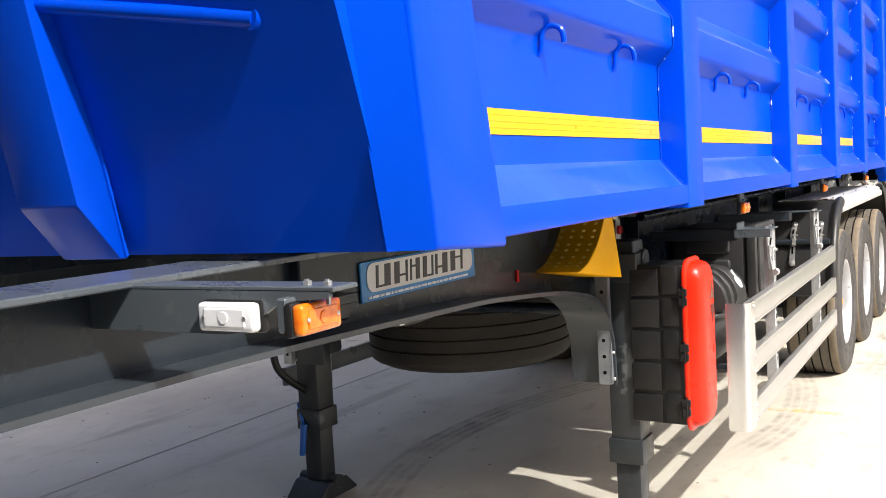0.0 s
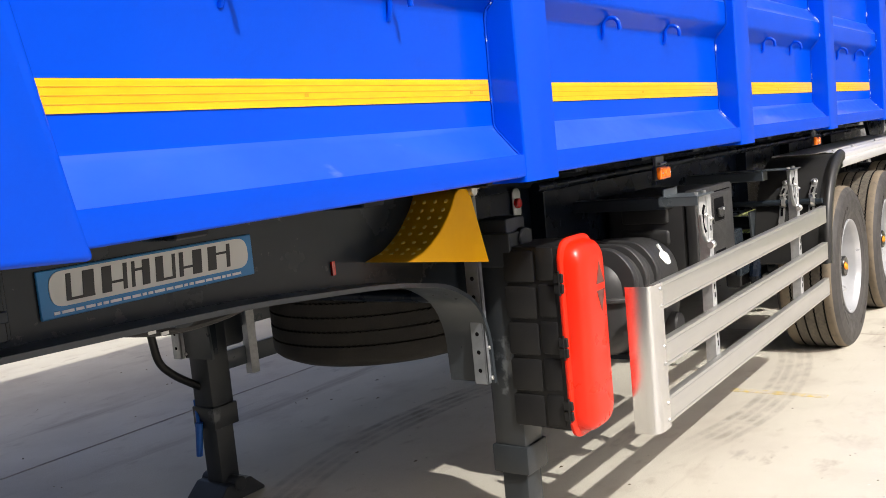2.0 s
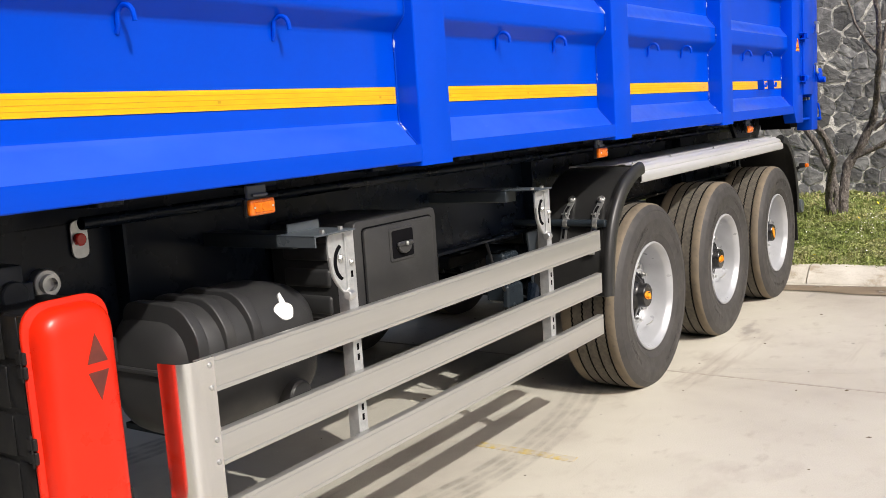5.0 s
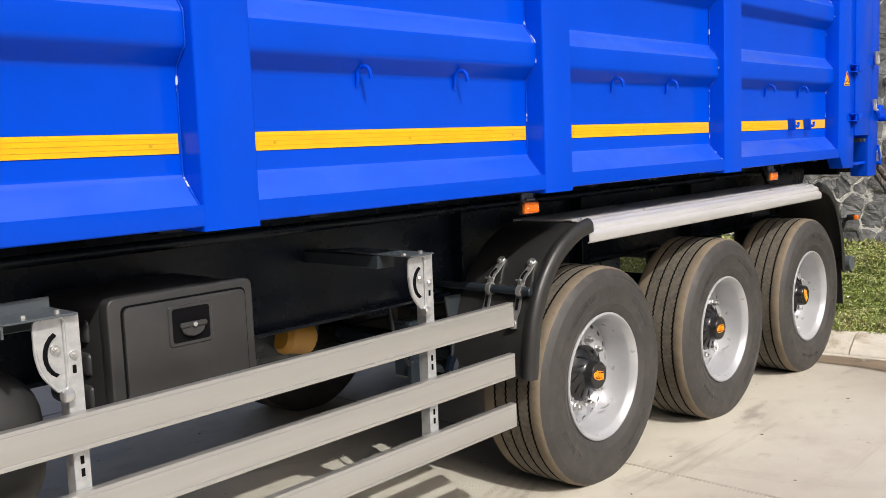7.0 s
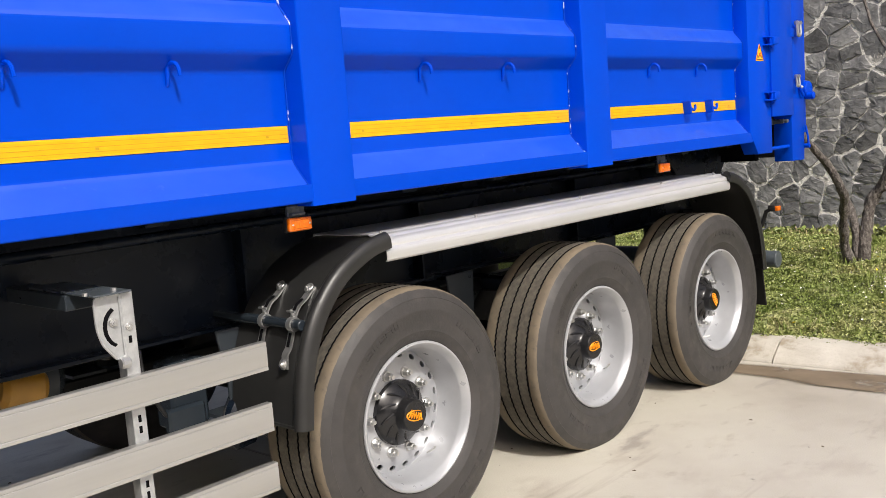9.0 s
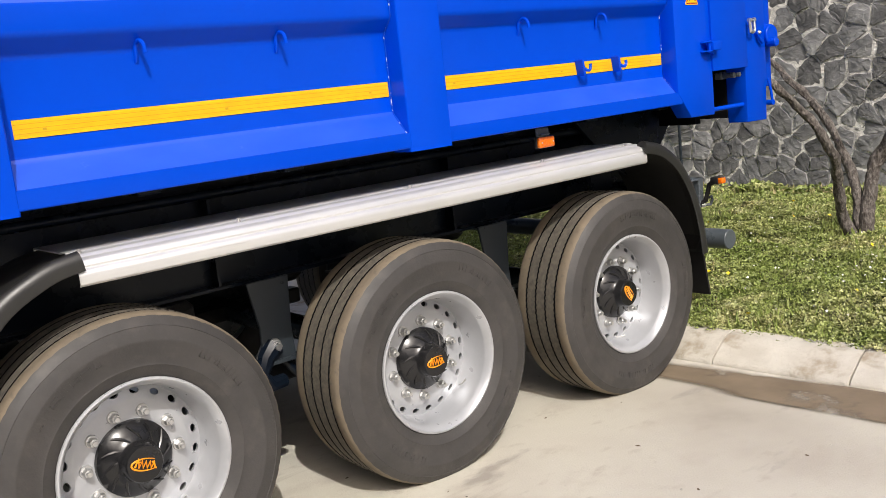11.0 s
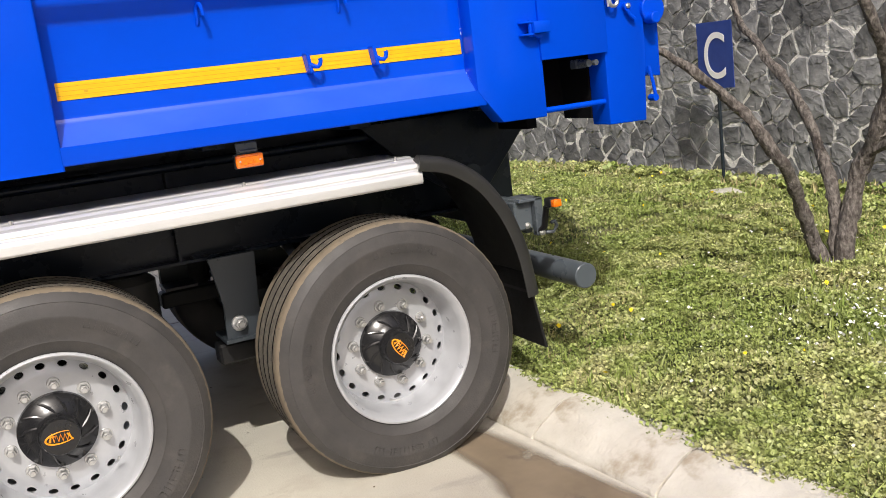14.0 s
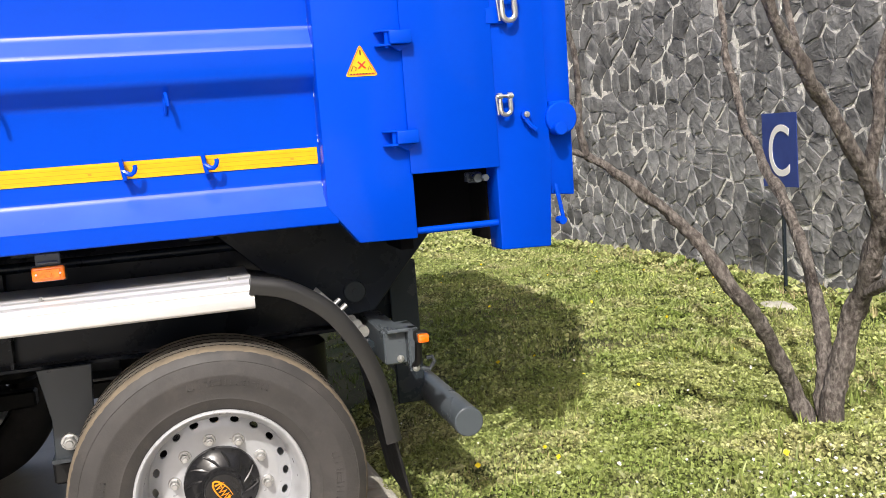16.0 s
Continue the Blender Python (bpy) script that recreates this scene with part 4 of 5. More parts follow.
# mounting pipe and straps
for x, z, y_end in ((-0.515, 0.99, 0.050), (3.19, 0.955, 0.10)):
    part("mudguard_pipe", rod((x - 0.01 if x < 0 else x + 0.02, y_end, z), (x - 0.01 if x < 0 else x + 0.02, 0.60, z), 0.02, 14, 0.003), CHASSIS, trailer, "dark round mounting pipe")
for y in (0.118, 0.29):
    line = fillet([(-0.412, 1.112), (-0.455, 1.072), (-0.492, 1.052), (-0.512, 1.02), (-0.530, 0.955), (-0.548, 0.905), (-0.568, 0.885), (-0.574, 0.832)], 0.016, 3)
    sp = part("mudguard_strap", strip(line, "y", y - 0.017, y + 0.017, 0.006), STEEL, trailer, "zinc-plated slotted strap")
    part("strap_slot", strip(fillet([(-0.464, 1.074), (-0.494, 1.058), (-0.514, 1.030)], 0.008, 2), "y", y - 0.006, y + 0.006, 0.004), RECESS_SHADE, sp)
    part("strap_slot", strip([(-0.534, 0.958), (-0.552, 0.910)], "y", y - 0.006, y + 0.006, 0.004), RECESS_SHADE, sp)
    for px, pz, ry in ((-0.428, 1.105, 42), (-0.577, 0.850, 6)):
        part("strap_pad", moved(rod((0, 0, 0), (-0.007, 0, 0), 0.021, 16, 0.002), pose(px + 0.003, y, pz, 0, ry, 0)), STEEL, sp)
        part("strap_bolt", moved(hexnut(0.010, 0.010), pose(px - 0.003, y, pz, 0, ry, 0) @ pose(0, 0, 0, 0, 0, -90)), STEEL, sp)
    part("pipe_clamp", moved(lathe([(0.0205, -0.012), (0.027, -0.012), (0.027, 0.012), (0.0205, 0.012), (0.0205, -0.012)], 18), Matrix.Translation((-0.525, y - 0.012, 0.99))), STEEL, sp)
    part("clamp_pin", join(rod((-0.515, y - 0.012, 1.01), (-0.530, y - 0.012, 1.045), 0.006, 8), rod((-0.528, y - 0.035, 1.038), (-0.528, y + 0.012, 1.038), 0.0045, 8)), STEEL, sp)
for y in (0.16, 0.3, 0.42):
    part("mudguard_strap", join(tube([(3.05, y, 1.16), (3.13, y, 1.075), (3.19, y, 0.985), (3.225, y, 0.90)], 0.012, 8, squash=0.4), rod((3.12, y, 1.09), (3.145, y, 1.11), 0.010, 8), rod((3.20, y, 0.94), (3.235, y, 0.945), 0.010, 8), rod((3.2, y - 0.015, 1.0), (3.2, y + 0.02, 1.0), 0.022, 10)), STEEL, trailer, "zinc-plated slotted strap")

# ---- underrun bar and lamp box ----
part("underrun_bar", rod((3.56, 0.05, 0.615), (3.56, 2.5, 0.615), 0.058, 28, 0.004), GREY_STEEL, trailer, "grey round rear underrun bar")
for y in (0.55, 1.98):
    part("underrun_arm", box(3.40, 3.52, y, y + 0.03, 0.58, 1.2, 0.004), CHASSIS, trailer)
lb = part("rear_lamp_box", join(box(3.27, 3.36, 0.13, 2.42, 0.86, 0.99, 0.006), box(3.36, 3.40, 0.10, 0.14, 0.83, 1.0, 0.004), box(3.36, 3.40, 0.2, 0.24, 0.83, 1.0, 0.004), box(3.28, 3.40, 0.10, 0.26, 0.985, 1.0, 0.004)), GREY_STEEL, trailer, "grey rear lamp carrier")
part("lamp_stalk", join(tube([(3.37, 0.12, 0.84), (3.385, 0.08, 0.87), (3.385, 0.05, 0.96), (3.385, 0.0, 0.985)], 0.014, 8), box(3.36, 3.41, -0.02, 0.03, 0.965, 1.005, 0.008, 2)), BLACK_PLASTIC, lb)
part("lamp_lens", box(3.365, 3.405, -0.045, -0.015, 0.968, 1.0, 0.006, 2), AMBER, lb)
for spot in ((3.38, 0.095, 0.845), (3.33, 0.13, 0.88)):
    part("carrier_bolt", moved(hexnut(0.011, 0.012), Matrix.Translation(spot)), STEEL, lb)
part("carrier_hook", tube([(3.40, 0.10, 0.84), (3.43, 0.08, 0.84), (3.45, 0.08, 0.865), (3.44, 0.08, 0.885), (3.42, 0.08, 0.882)], 0.008, 8), GREY_STEEL, lb)

# ---- side guard ----
def rail_section(z0, z1):
    return fillet([(0.018, z0), (-0.012, z0), (-0.012, z0 + 0.012), (-0.0095, z0 + 0.0135), (-0.012, z0 + 0.015), (-0.012, z1 - 0.015), (-0.0095, z1 - 0.0135), (-0.012, z1 - 0.012), (-0.012, z1), (0.018, z1)], 0.0025, 2, closed=True)


def pitched(bm):
    """The guard falls slightly towards the front."""
    for v in bm.verts:
        v.co.z += 0.0047 * (v.co.x + 0.735)
    return bm


guard_rows = [(0.457, 0.557), (0.669, 0.769), (0.883, 0.983)]
for z0, z1 in guard_rows:
    part("guard_rail", pitched(prism(rail_section(z0, z1), "x", -3.30, -0.735)), ALU, trailer, "satin aluminium side guard rail")
nose = fillet([(-3.255, -0.0165), (-3.362, -0.0165), (-3.372, 0.078)], 0.046, 8)
end = part("guard_end_plate", strip(nose, "z", 0.432, 0.975, -0.004), ALU_BRIGHT, trailer, "polished rounded guard end plate")
for z0, z1 in guard_rows:
    for z in (z0 + 0.018, z1 - 0.018):
        part("rivet", moved(lathe([(0.0001, -0.006), (0.006, -0.004), (0.0085, 0.0)], 10), Matrix.Translation((-3.272, -0.0165, z - 0.012))), STEEL, end)
for x in (-2.60, -1.205):
    gp = part("guard_post", join(box(x - 0.023, x + 0.023, 0.020, 0.026, 0.44, 1.235, 0.002), box(x - 0.023, x - 0.018, 0.022, 0.066, 0.44, 1.235), box(x + 0.018, x + 0.023, 0.022, 0.066, 0.44, 1.235)), GALV, trailer, "galvanised slotted guard post")
    for z in (0.595, 0.63, 0.805, 0.84, 1.09):
        part("post_slot", box(x - 0.005, x + 0.005, 0.0185, 0.022, z - 0.011, z + 0.011), RECESS_SHADE, gp)
    quad = fillet([(x - 0.10, 1.235), (x - 0.015, 1.235), (x - 0.015, 1.04), (x - 0.045, 1.035), (x - 0.088, 1.09), (x - 0.10, 1.14)], 0.02, 3, closed=True)
    qp = part("pivot_plate", prism(quad, "y", 0.028, 0.036, 0.001), GALV, gp, "galvanised pivot quadrant")
    arc = [(x - 0.026 - 0.048 * math.sin(a), 0.027, 1.135 + 0.06 * math.cos(a)) for a in (math.pi * (0.12 + 0.76 * k / 8) for k in range(9))]
    part("pivot_arc_slot", tube(arc, 0.0075, 6, squash=0.5), RECESS_SHADE, qp)
    part("pivot_rim", tube([(p[0], 0.022, p[1]) for p in quad[3:]], 0.005, 6), GALV, qp)
    part("pivot_bolt", moved(hexnut(0.011, 0.012), Matrix.Translation((x - 0.045, 0.028, 1.15))), STEEL, gp)
    part("pivot_bolt", moved(hexnut(0.009, 0.01), Matrix.Translation((x, 0.020, 1.13))), STEEL, gp)
    part("foot_knob", rod((x - 0.045, 0.01, 1.025), (x - 0.015, 0.01, 1.025), 0.018, 10, 0.004), STEEL, gp)
    part("guard_arm", box(x - 0.11, x + 0.012, 0.0, 0.45, 1.237, 1.243, 0.001) if x > -2 else join(box(x - 0.19, x + 0.012, 0.0, 0.165, 1.237, 1.243, 0.001), box(x - 0.19, x - 0.184, 0.0, 0.165, 1.205, 1.24), box(x - 0.14, x + 0.012, 0.16, 0.166, 1.237, 1.272, 0.001)), GREY_STEEL, gp, "grey folded support bracket")
    part("guard_beam", box(x - 0.12, x - 0.03, 0.166, 0.60, 1.186, 1.236, 0.003), FLANGE, gp)
    for dx in (-0.12, -0.03):
        part("arm_bolt", rod((x + dx, 0.03, 1.243), (x + dx, 0.03, 1.253), 0.009, 6), STEEL, gp)

# far rails swap aluminium for dark grey, painting in their shaded inner faces
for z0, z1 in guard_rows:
    part("guard_rail", moved(prism(rail_section(z0, z1), "x", -3.30, -0.735), pose(0, 2.55, 0) @ Matrix.Diagonal((1, -1, 1, 1))), GREY_STEEL, trailer, "far side guard rail in shade-darkened grey")
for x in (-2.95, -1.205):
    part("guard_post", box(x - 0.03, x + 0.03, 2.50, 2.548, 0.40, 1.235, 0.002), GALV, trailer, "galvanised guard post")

# ---- extinguisher box ----
eb = part("extinguisher_box", join(prism(fillet([(-3.695, 0.15), (-3.460, 0.15), (-3.475, 0.40), (-3.68, 0.40)], 0.03, 3, closed=True), "z", 0.545, 1.185, 0.03, 3)), BLACK_PLASTIC, trailer, "black fire extinguisher box with red lid")
for k in range(5):
    z = 0.605 + 0.128 * k
    part("box_pad", box(-3.696, -3.66, 0.258, 0.385, z - 0.058, z + 0.058, 0.012, 2), BLACK_PLASTIC, eb)
    part("box_pad", box(-3.698, -3.66, 0.180, 0.252, z - 0.050, z + 0.066, 0.010, 2), BLACK_PLASTIC, eb)
    part("box_pad", box(-3.49, -3.459, 0.19, 0.36, z - 0.058, z + 0.058, 0.012, 2), BLACK_PLASTIC, eb)
LID_WINDOW = surf("smoky_red_window", (0.10, 0.02, 0.015), (0.16, 0.03, 0.02), 20, rough=0.2)
def domed_lid(x, z, half_w, half_h, corner, rings):
    """A rounded rectangle that bulges towards -y; rings give (inset, y) from its rim to its crown."""
    bm, loops = bmesh.new(), []
    for inset, y in rings:
        w, h, r = half_w - inset, half_h - inset, max(0.02, corner - 0.4 * inset)
        line = fillet([(x - w, z - h), (x + w, z - h), (x + w, z + h), (x - w, z + h)], r, 7, closed=True)
        loops.append([bm.verts.new((a, y, b)) for a, b in line])
    for lo, hi in zip(loops, loops[1:]):
        for k in range(len(lo)):
            bm.faces.new((lo[k], lo[(k + 1) % len(lo)], hi[(k + 1) % len(lo)], hi[k]))
    bm.faces.new(loops[0])
    bm.faces.new(loops[-1][::-1])
    return bm


lid = part("lid", domed_lid(-3.5775, 0.859, 0.1215, 0.343, 0.085, [(0, 0.166), (0, 0.150), (0.010, 0.146), (0.012, 0.132), (0.018, 0.112), (0.030, 0.098), (0.048, 0.090), (0.075, 0.0875)]), RED, eb, "glossy red plastic lid", sharp=50)
part("lid_flange", prism(fillet([(-3.704, 0.511), (-3.451, 0.511), (-3.451, 1.207), (-3.704, 1.207)], 0.08, 7, closed=True), "y", 0.150, 0.164, 0.005, 2), RED, lid)
part("window_triangle", prism([(-3.575, 1.035), (-3.515, 1.035), (-3.545, 1.112)], "y", 0.0862, 0.098), LID_WINDOW, lid, "dark triangular inspection window")
part("window_triangle", prism([(-3.575, 1.012), (-3.515, 1.012), (-3.545, 0.935)], "y", 0.0862, 0.098), LID_WINDOW, lid, "dark triangular inspection window")
for z in (0.62, 0.84, 1.06):
    part("latch", join(box(-3.7115, -3.70, 0.143, 0.178, z - 0.034, z - 0.002, 0.003), box(-3.7115, -3.70, 0.143, 0.178, z + 0.002, z + 0.034, 0.003), rod((-3.709, 0.158, z - 0.042), (-3.709, 0.158, z + 0.042), 0.004, 8)), BLACK_PLASTIC, eb, "black plastic latch")
for z in (0.62, 1.04):
    part("latch", box(-3.456, -3.443, 0.14, 0.18, z - 0.034, z + 0.034, 0.004), BLACK_PLASTIC, eb, "black plastic latch")

eb.matrix_basis = pose(0, 0, -0.013)

# ---- landing legs ----
PLATE_GREY = surf("dull_galvanised_steel", (0.22, 0.235, 0.25), (0.16, 0.17, 0.18), 12, rough=0.45, metal=0.3)
for y, near in ((0.365, True), (2.02, False)):
    x = -3.615
    leg = part("landing_leg", join(box(x - 0.065, x + 0.065, y - 0.005, y + 0.125, 0.40, 1.27, 0.012, 2), box(x - 0.08, x + 0.08, y - 0.02, y + 0.14, 1.10, 1.22, 0.004)), LEG_PAINT, trailer, "anthracite telescopic landing leg")
    part("sleeve", box(x - 0.074, x + 0.074, y - 0.014, y + 0.134, 0.345, 0.45, 0.008, 2), LEG_PAINT, leg)
    part("inner_tube", box(x - 0.053, x + 0.053, y + 0.007, y + 0.113, 0.08, 0.40, 0.008, 2), LEG_PAINT, leg, "inner tube with painted sun patches")
    part("foot", join(prism([(x - 0.15, 0.0), (x + 0.15, 0.0), (x + 0.15, 0.012), (x + 0.07, 0.085), (x - 0.07, 0.085), (x - 0.15, 0.012)], "y", y - 0.05, y + 0.17, 0.004), rod((x, y - 0.06, 0.075), (x, y + 0.18, 0.075), 0.034, 14, 0.004)), LEG_PAINT, leg)
    part("gear_case", join(box(x + 0.06, x + 0.19, y + 0.01, y + 0.12, 0.70, 1.20, 0.02, 2), rod((x + 0.13, y - 0.02, 0.90), (x + 0.13, y + 0.02, 0.90), 0.045, 16, 0.004)) if not near else box(x + 0.06, x + 0.10, y + 0.02, y + 0.11, 0.9, 1.2, 0.01), LEG_PAINT, leg)
    plate_y = (y + 0.085, y + 0.14)
    # far plate takes brighter metal, a lit copy of the near one
    part("back_plate", join(box(x - 0.135, x - 0.122, *plate_y, 0.69, 1.40, 0.003), box(x - 0.135, x - 0.105, plate_y[0], plate_y[0] + 0.008, 0.69, 1.40, 0.003)), PLATE_GREY if near else GALV, leg, "drilled galvanised mounting plate")
    for k in range(10):
        part("plate_hole", moved(lathe([(0.0001, -0.001), (0.007, -0.001), (0.008, 0.0)], 10), pose(x - 0.1355, y + 0.112, 0.74 + 0.066 * k, 0, 0, -90)), RECESS_SHADE, leg)
    for z in (0.71, 0.82, 0.87):
        part("plate_bolt", bolt(x - 0.11, y + 0.084, z, 0.008, 0.008), STEEL, leg)
    part("gear_flange", rod((x + 0.02, y - 0.03, 1.19), (x + 0.02, y - 0.005, 1.19), 0.04, 18, 0.004), LEG_PAINT, leg)
part("leg_cross_brace", rod((-3.63, 0.55, 0.98), (-3.63, 2.05, 0.98), 0.025, 12), CHASSIS_SHADED, trailer)
part("crank_handle", join(tube([(-3.66, 2.16, 0.47), (-3.69, 2.12, 0.41), (-3.705, 2.10, 0.37)], 0.009, 8), tube([(-3.705, 2.095, 0.38), (-3.705, 2.12, 0.22)], [0.018, 0.015], 10)), BLUE_HANDLE, trailer, "blue crank handle")
part("air_hose", tube([(a, 2.1, b) for a, b in fillet([(-3.915, 1.10), (-3.905, 0.86), (-3.88, 0.70), (-3.80, 0.625), (-3.66, 0.535)], 0.09, 5)], 0.018, 12), BLACK_PLASTIC, trailer, "black rubber hose")

# ---- wheel chock on its holder ----
ck = fillet([(-3.785, 1.135), (-3.87, 1.395), (-3.94, 1.40), (-3.985, 1.335), (-4.05, 1.275), (-4.14, 1.225), (-4.235, 1.205)], 0.03, 3)
chock = part("wheel_chock", prism(ck, "y", 0.375, 0.565, 0.003), YELLOW, trailer, "yellow steel wheel chock")
face = [Vector((p[0], 0, p[1])) for p in fillet([(-3.94, 1.40), (-3.985, 1.335), (-4.05, 1.275), (-4.14, 1.225), (-4.235, 1.205)], 0.03, 3)]
for i in range(8):
    s0 = (i + 0.6) / 8.4 * (len(face) - 1)
    k = int(s0)
    spot, run = face[k].lerp(face[k + 1], s0 - k), (face[k + 1] - face[k]).normalized()
    out = Vector((run.z, 0, -run.x))
    turn = Matrix(((0, -out.x, run.x, 0), (1, 0, 0, 0), (0, -out.z, run.z, 0), (0, 0, 0, 1)))
    for j in range(4):
        part("chock_dot", moved(lathe([(0.0001, -0.003), (0.006, -0.0025), (0.008, 0.001)], 10), Matrix.Translation(spot + Vector((0, 0.405 + 0.043 * j, 0))) @ turn), YELLOW_DOT, chock)
part("chock_clip", join(rod((-3.86, 0.36, 1.385), (-3.86, 0.40, 1.385), 0.018, 10), tube([(-3.86, 0.365, 1.40), (-3.84, 0.36, 1.41), (-3.83, 0.365, 1.39)], 0.005, 6)), STEEL, trailer)
part("red_reflector", prism(fillet([(-3.25, 1.225), (-3.19, 1.225), (-3.19, 1.345), (-3.25, 1.345)], 0.028, 5, closed=True), "y", 0.583, 0.590, 0.001), STEEL, trailer, "steel lashing plate")
part("reflector_button", rod((-3.225, 0.566, 1.285), (-3.225, 0.59, 1.285), 0.02, 14, 0.004), RED_LENS, trailer, "red round reflector")
part("lashing_eye", join(rod((-3.36, 0.56, 1.17), (-3.36, 0.60, 1.17), 0.045, 20, 0.004), moved(lathe([(0.02, -0.01), (0.03, -0.01), (0.03, 0.01), (0.02, 0.01), (0.02, -0.01)], 16), Matrix.Translation((-3.36, 0.55, 1.17)))), STEEL, trailer, "round steel lashing eye")

# ---- water tank ----
tank = part("water_tank", box(-3.24, -2.595, 0.13, 0.56, 0.65, 1.075, 0.15, 7), TANK_PLASTIC, trailer, "grey-black plastic water tank with rounded ends")
for x in (-3.17, -3.06, -2.95):
    part("tank_rib", prism(fillet([(0.118, 0.905), (0.118, 1.0), (0.19, 1.088), (0.46, 1.092), (0.46, 0.905)], 0.07, 5, closed=True), "x", x - 0.020, x + 0.020, 0.012, 3), TANK_PLASTIC, tank)
part("tank_seam", prism(fillet([(-3.25, 0.122), (-2.588, 0.122), (-2.588, 0.565), (-3.25, 0.565)], 0.13, 6, closed=True), "z", 0.885, 0.902, 0.004), TANK_PLASTIC, tank)
tag = [(0.040 * math.cos(a) * (1 + 0.12 * math.sin(3 * a)), 0.032 * math.sin(a)) for a in (2 * math.pi * k / 22 for k in range(22))]
part("tank_label", moved(join(prism(tag, "y", -0.004, 0.012), prism([(-0.004, 0.024), (0.022, 0.026), (0.020, 0.066), (0.008, 0.058)], "y", -0.004, 0.012)), pose(-2.80, 0.152, 0.995, -32, 0, 0)), WHITE, tank, "torn white paper label")
part("tank_outlet", rod((-2.80, 0.10, 0.72), (-2.80, 0.2, 0.72), 0.05, 16, 0.008), TANK_PLASTIC, tank)
for x in (-3.1, -2.75):
    part("tank_strap", box(x - 0.02, x + 0.02, 0.12, 0.60, 0.64, 0.66), CHASSIS, trailer)

# ---- tool box ----
tb = part("tool_box", box(-2.425, -1.93, 0.185, 0.58, 0.87, 1.23, 0.03, 3), TANK_PLASTIC, trailer, "black plastic tool box with latch door")
for z in (0.93, 1.03, 1.13):
    part("side_lump", box(-2.437, -2.40, 0.27, 0.50, z - 0.036, z + 0.036, 0.016, 3), TANK_PLASTIC, tb)
door = part("tool_box_door", prism(fillet([(-2.432, 0.862), (-1.923, 0.862), (-1.923, 1.238), (-2.432, 1.238)], 0.03, 4, closed=True), "y", 0.142, 0.19, 0.012, 3), TANK_PLASTIC, tb)
part("door_groove", prism(fillet([(-2.392, 0.888), (-1.953, 0.888), (-1.953, 1.213), (-2.392, 1.213)], 0.024, 4, closed=True), "y", 0.1405, 0.15), RECESS_SHADE, door)
part("door_panel", prism(fillet([(-2.386, 0.894), (-1.959, 0.894), (-1.959, 1.207), (-2.386, 1.207)], 0.022, 4, closed=True), "y", 0.132, 0.16, 0.007, 2), TANK_PLASTIC, door)
part("latch_rim", prism(fillet([(-2.245, 1.063), (-2.09, 1.063), (-2.09, 1.19), (-2.245, 1.19)], 0.012, 3, closed=True), "y", 0.1275, 0.14, 0.003), TANK_PLASTIC, door)
part("latch_recess", prism(fillet([(-2.233, 1.075), (-2.102, 1.075), (-2.102, 1.18), (-2.233, 1.18)], 0.01, 3, closed=True), "y", 0.126, 0.13), RECESS_SHADE, door)
part("latch_handle", join(prism([(-2.168 + 0.042 * math.cos(a), 1.12 + 0.03 * math.sin(a)) for a in (math.pi + math.pi * k / 10 for k in range(11))], "y", 0.112, 0.127, 0.003), box(-2.215, -2.12, 0.108, 0.122, 1.118, 1.136, 0.005)), TANK_PLASTIC, door)
part("latch_screw", bolt(-2.168, 0.107, 1.128, 0.008, 0.006), STEEL, door)
part("grip_recess", box(-2.23, -2.09, 0.1305, 0.134, 0.915, 0.937, 0.002), RECESS_SHADE, door)
# ---- under-chassis equipment ----
part("air_tank", rod((-1.75, 0.95, 0.85), (-1.05, 0.95, 0.85), 0.14, 24, 0.04), CHASSIS, trailer, "dark compressed air tank")
part("brake_chamber", rod((-1.33, 0.78, 0.86), (-1.17, 0.78, 0.83), 0.075, 20, 0.02), GOLD, trailer, "ochre brake chamber")
part("valve_block", join(box(-0.82, -0.66, 0.50, 0.62, 0.60, 0.86, 0.012), box(-0.86, -0.70, 0.46, 0.5, 0.58, 0.70, 0.01)), CHASSIS, trailer, "grey valve block")
part("brake_hose", tube([(-0.9, 0.55, 0.93), (-0.92, 0.5, 0.8), (-0.86, 0.48, 0.68), (-0.78, 0.5, 0.62)], 0.008, 8), BLACK_PLASTIC, trailer)
for y in (0.70, 0.78, 1.7):
    part("brake_line", tube([(-3.0, y, 1.30), (-1.5, y - 0.03, 1.29), (0, y, 1.30), (2.9, y, 1.28)], 0.012, 8), BLACK_PLASTIC, trailer)
part("side_tube", rod((-3.3, 0.45, 1.345), (2.85, 0.45, 1.345), 0.02, 12), CHASSIS_SHADED, trailer)


# ---- tree ----
tree = thing("tree", "small bare multi-stemmed tree with grey-brown bark", "tree", at=pose(5.19, 0.06, grass_z(5.19, 0.06)))


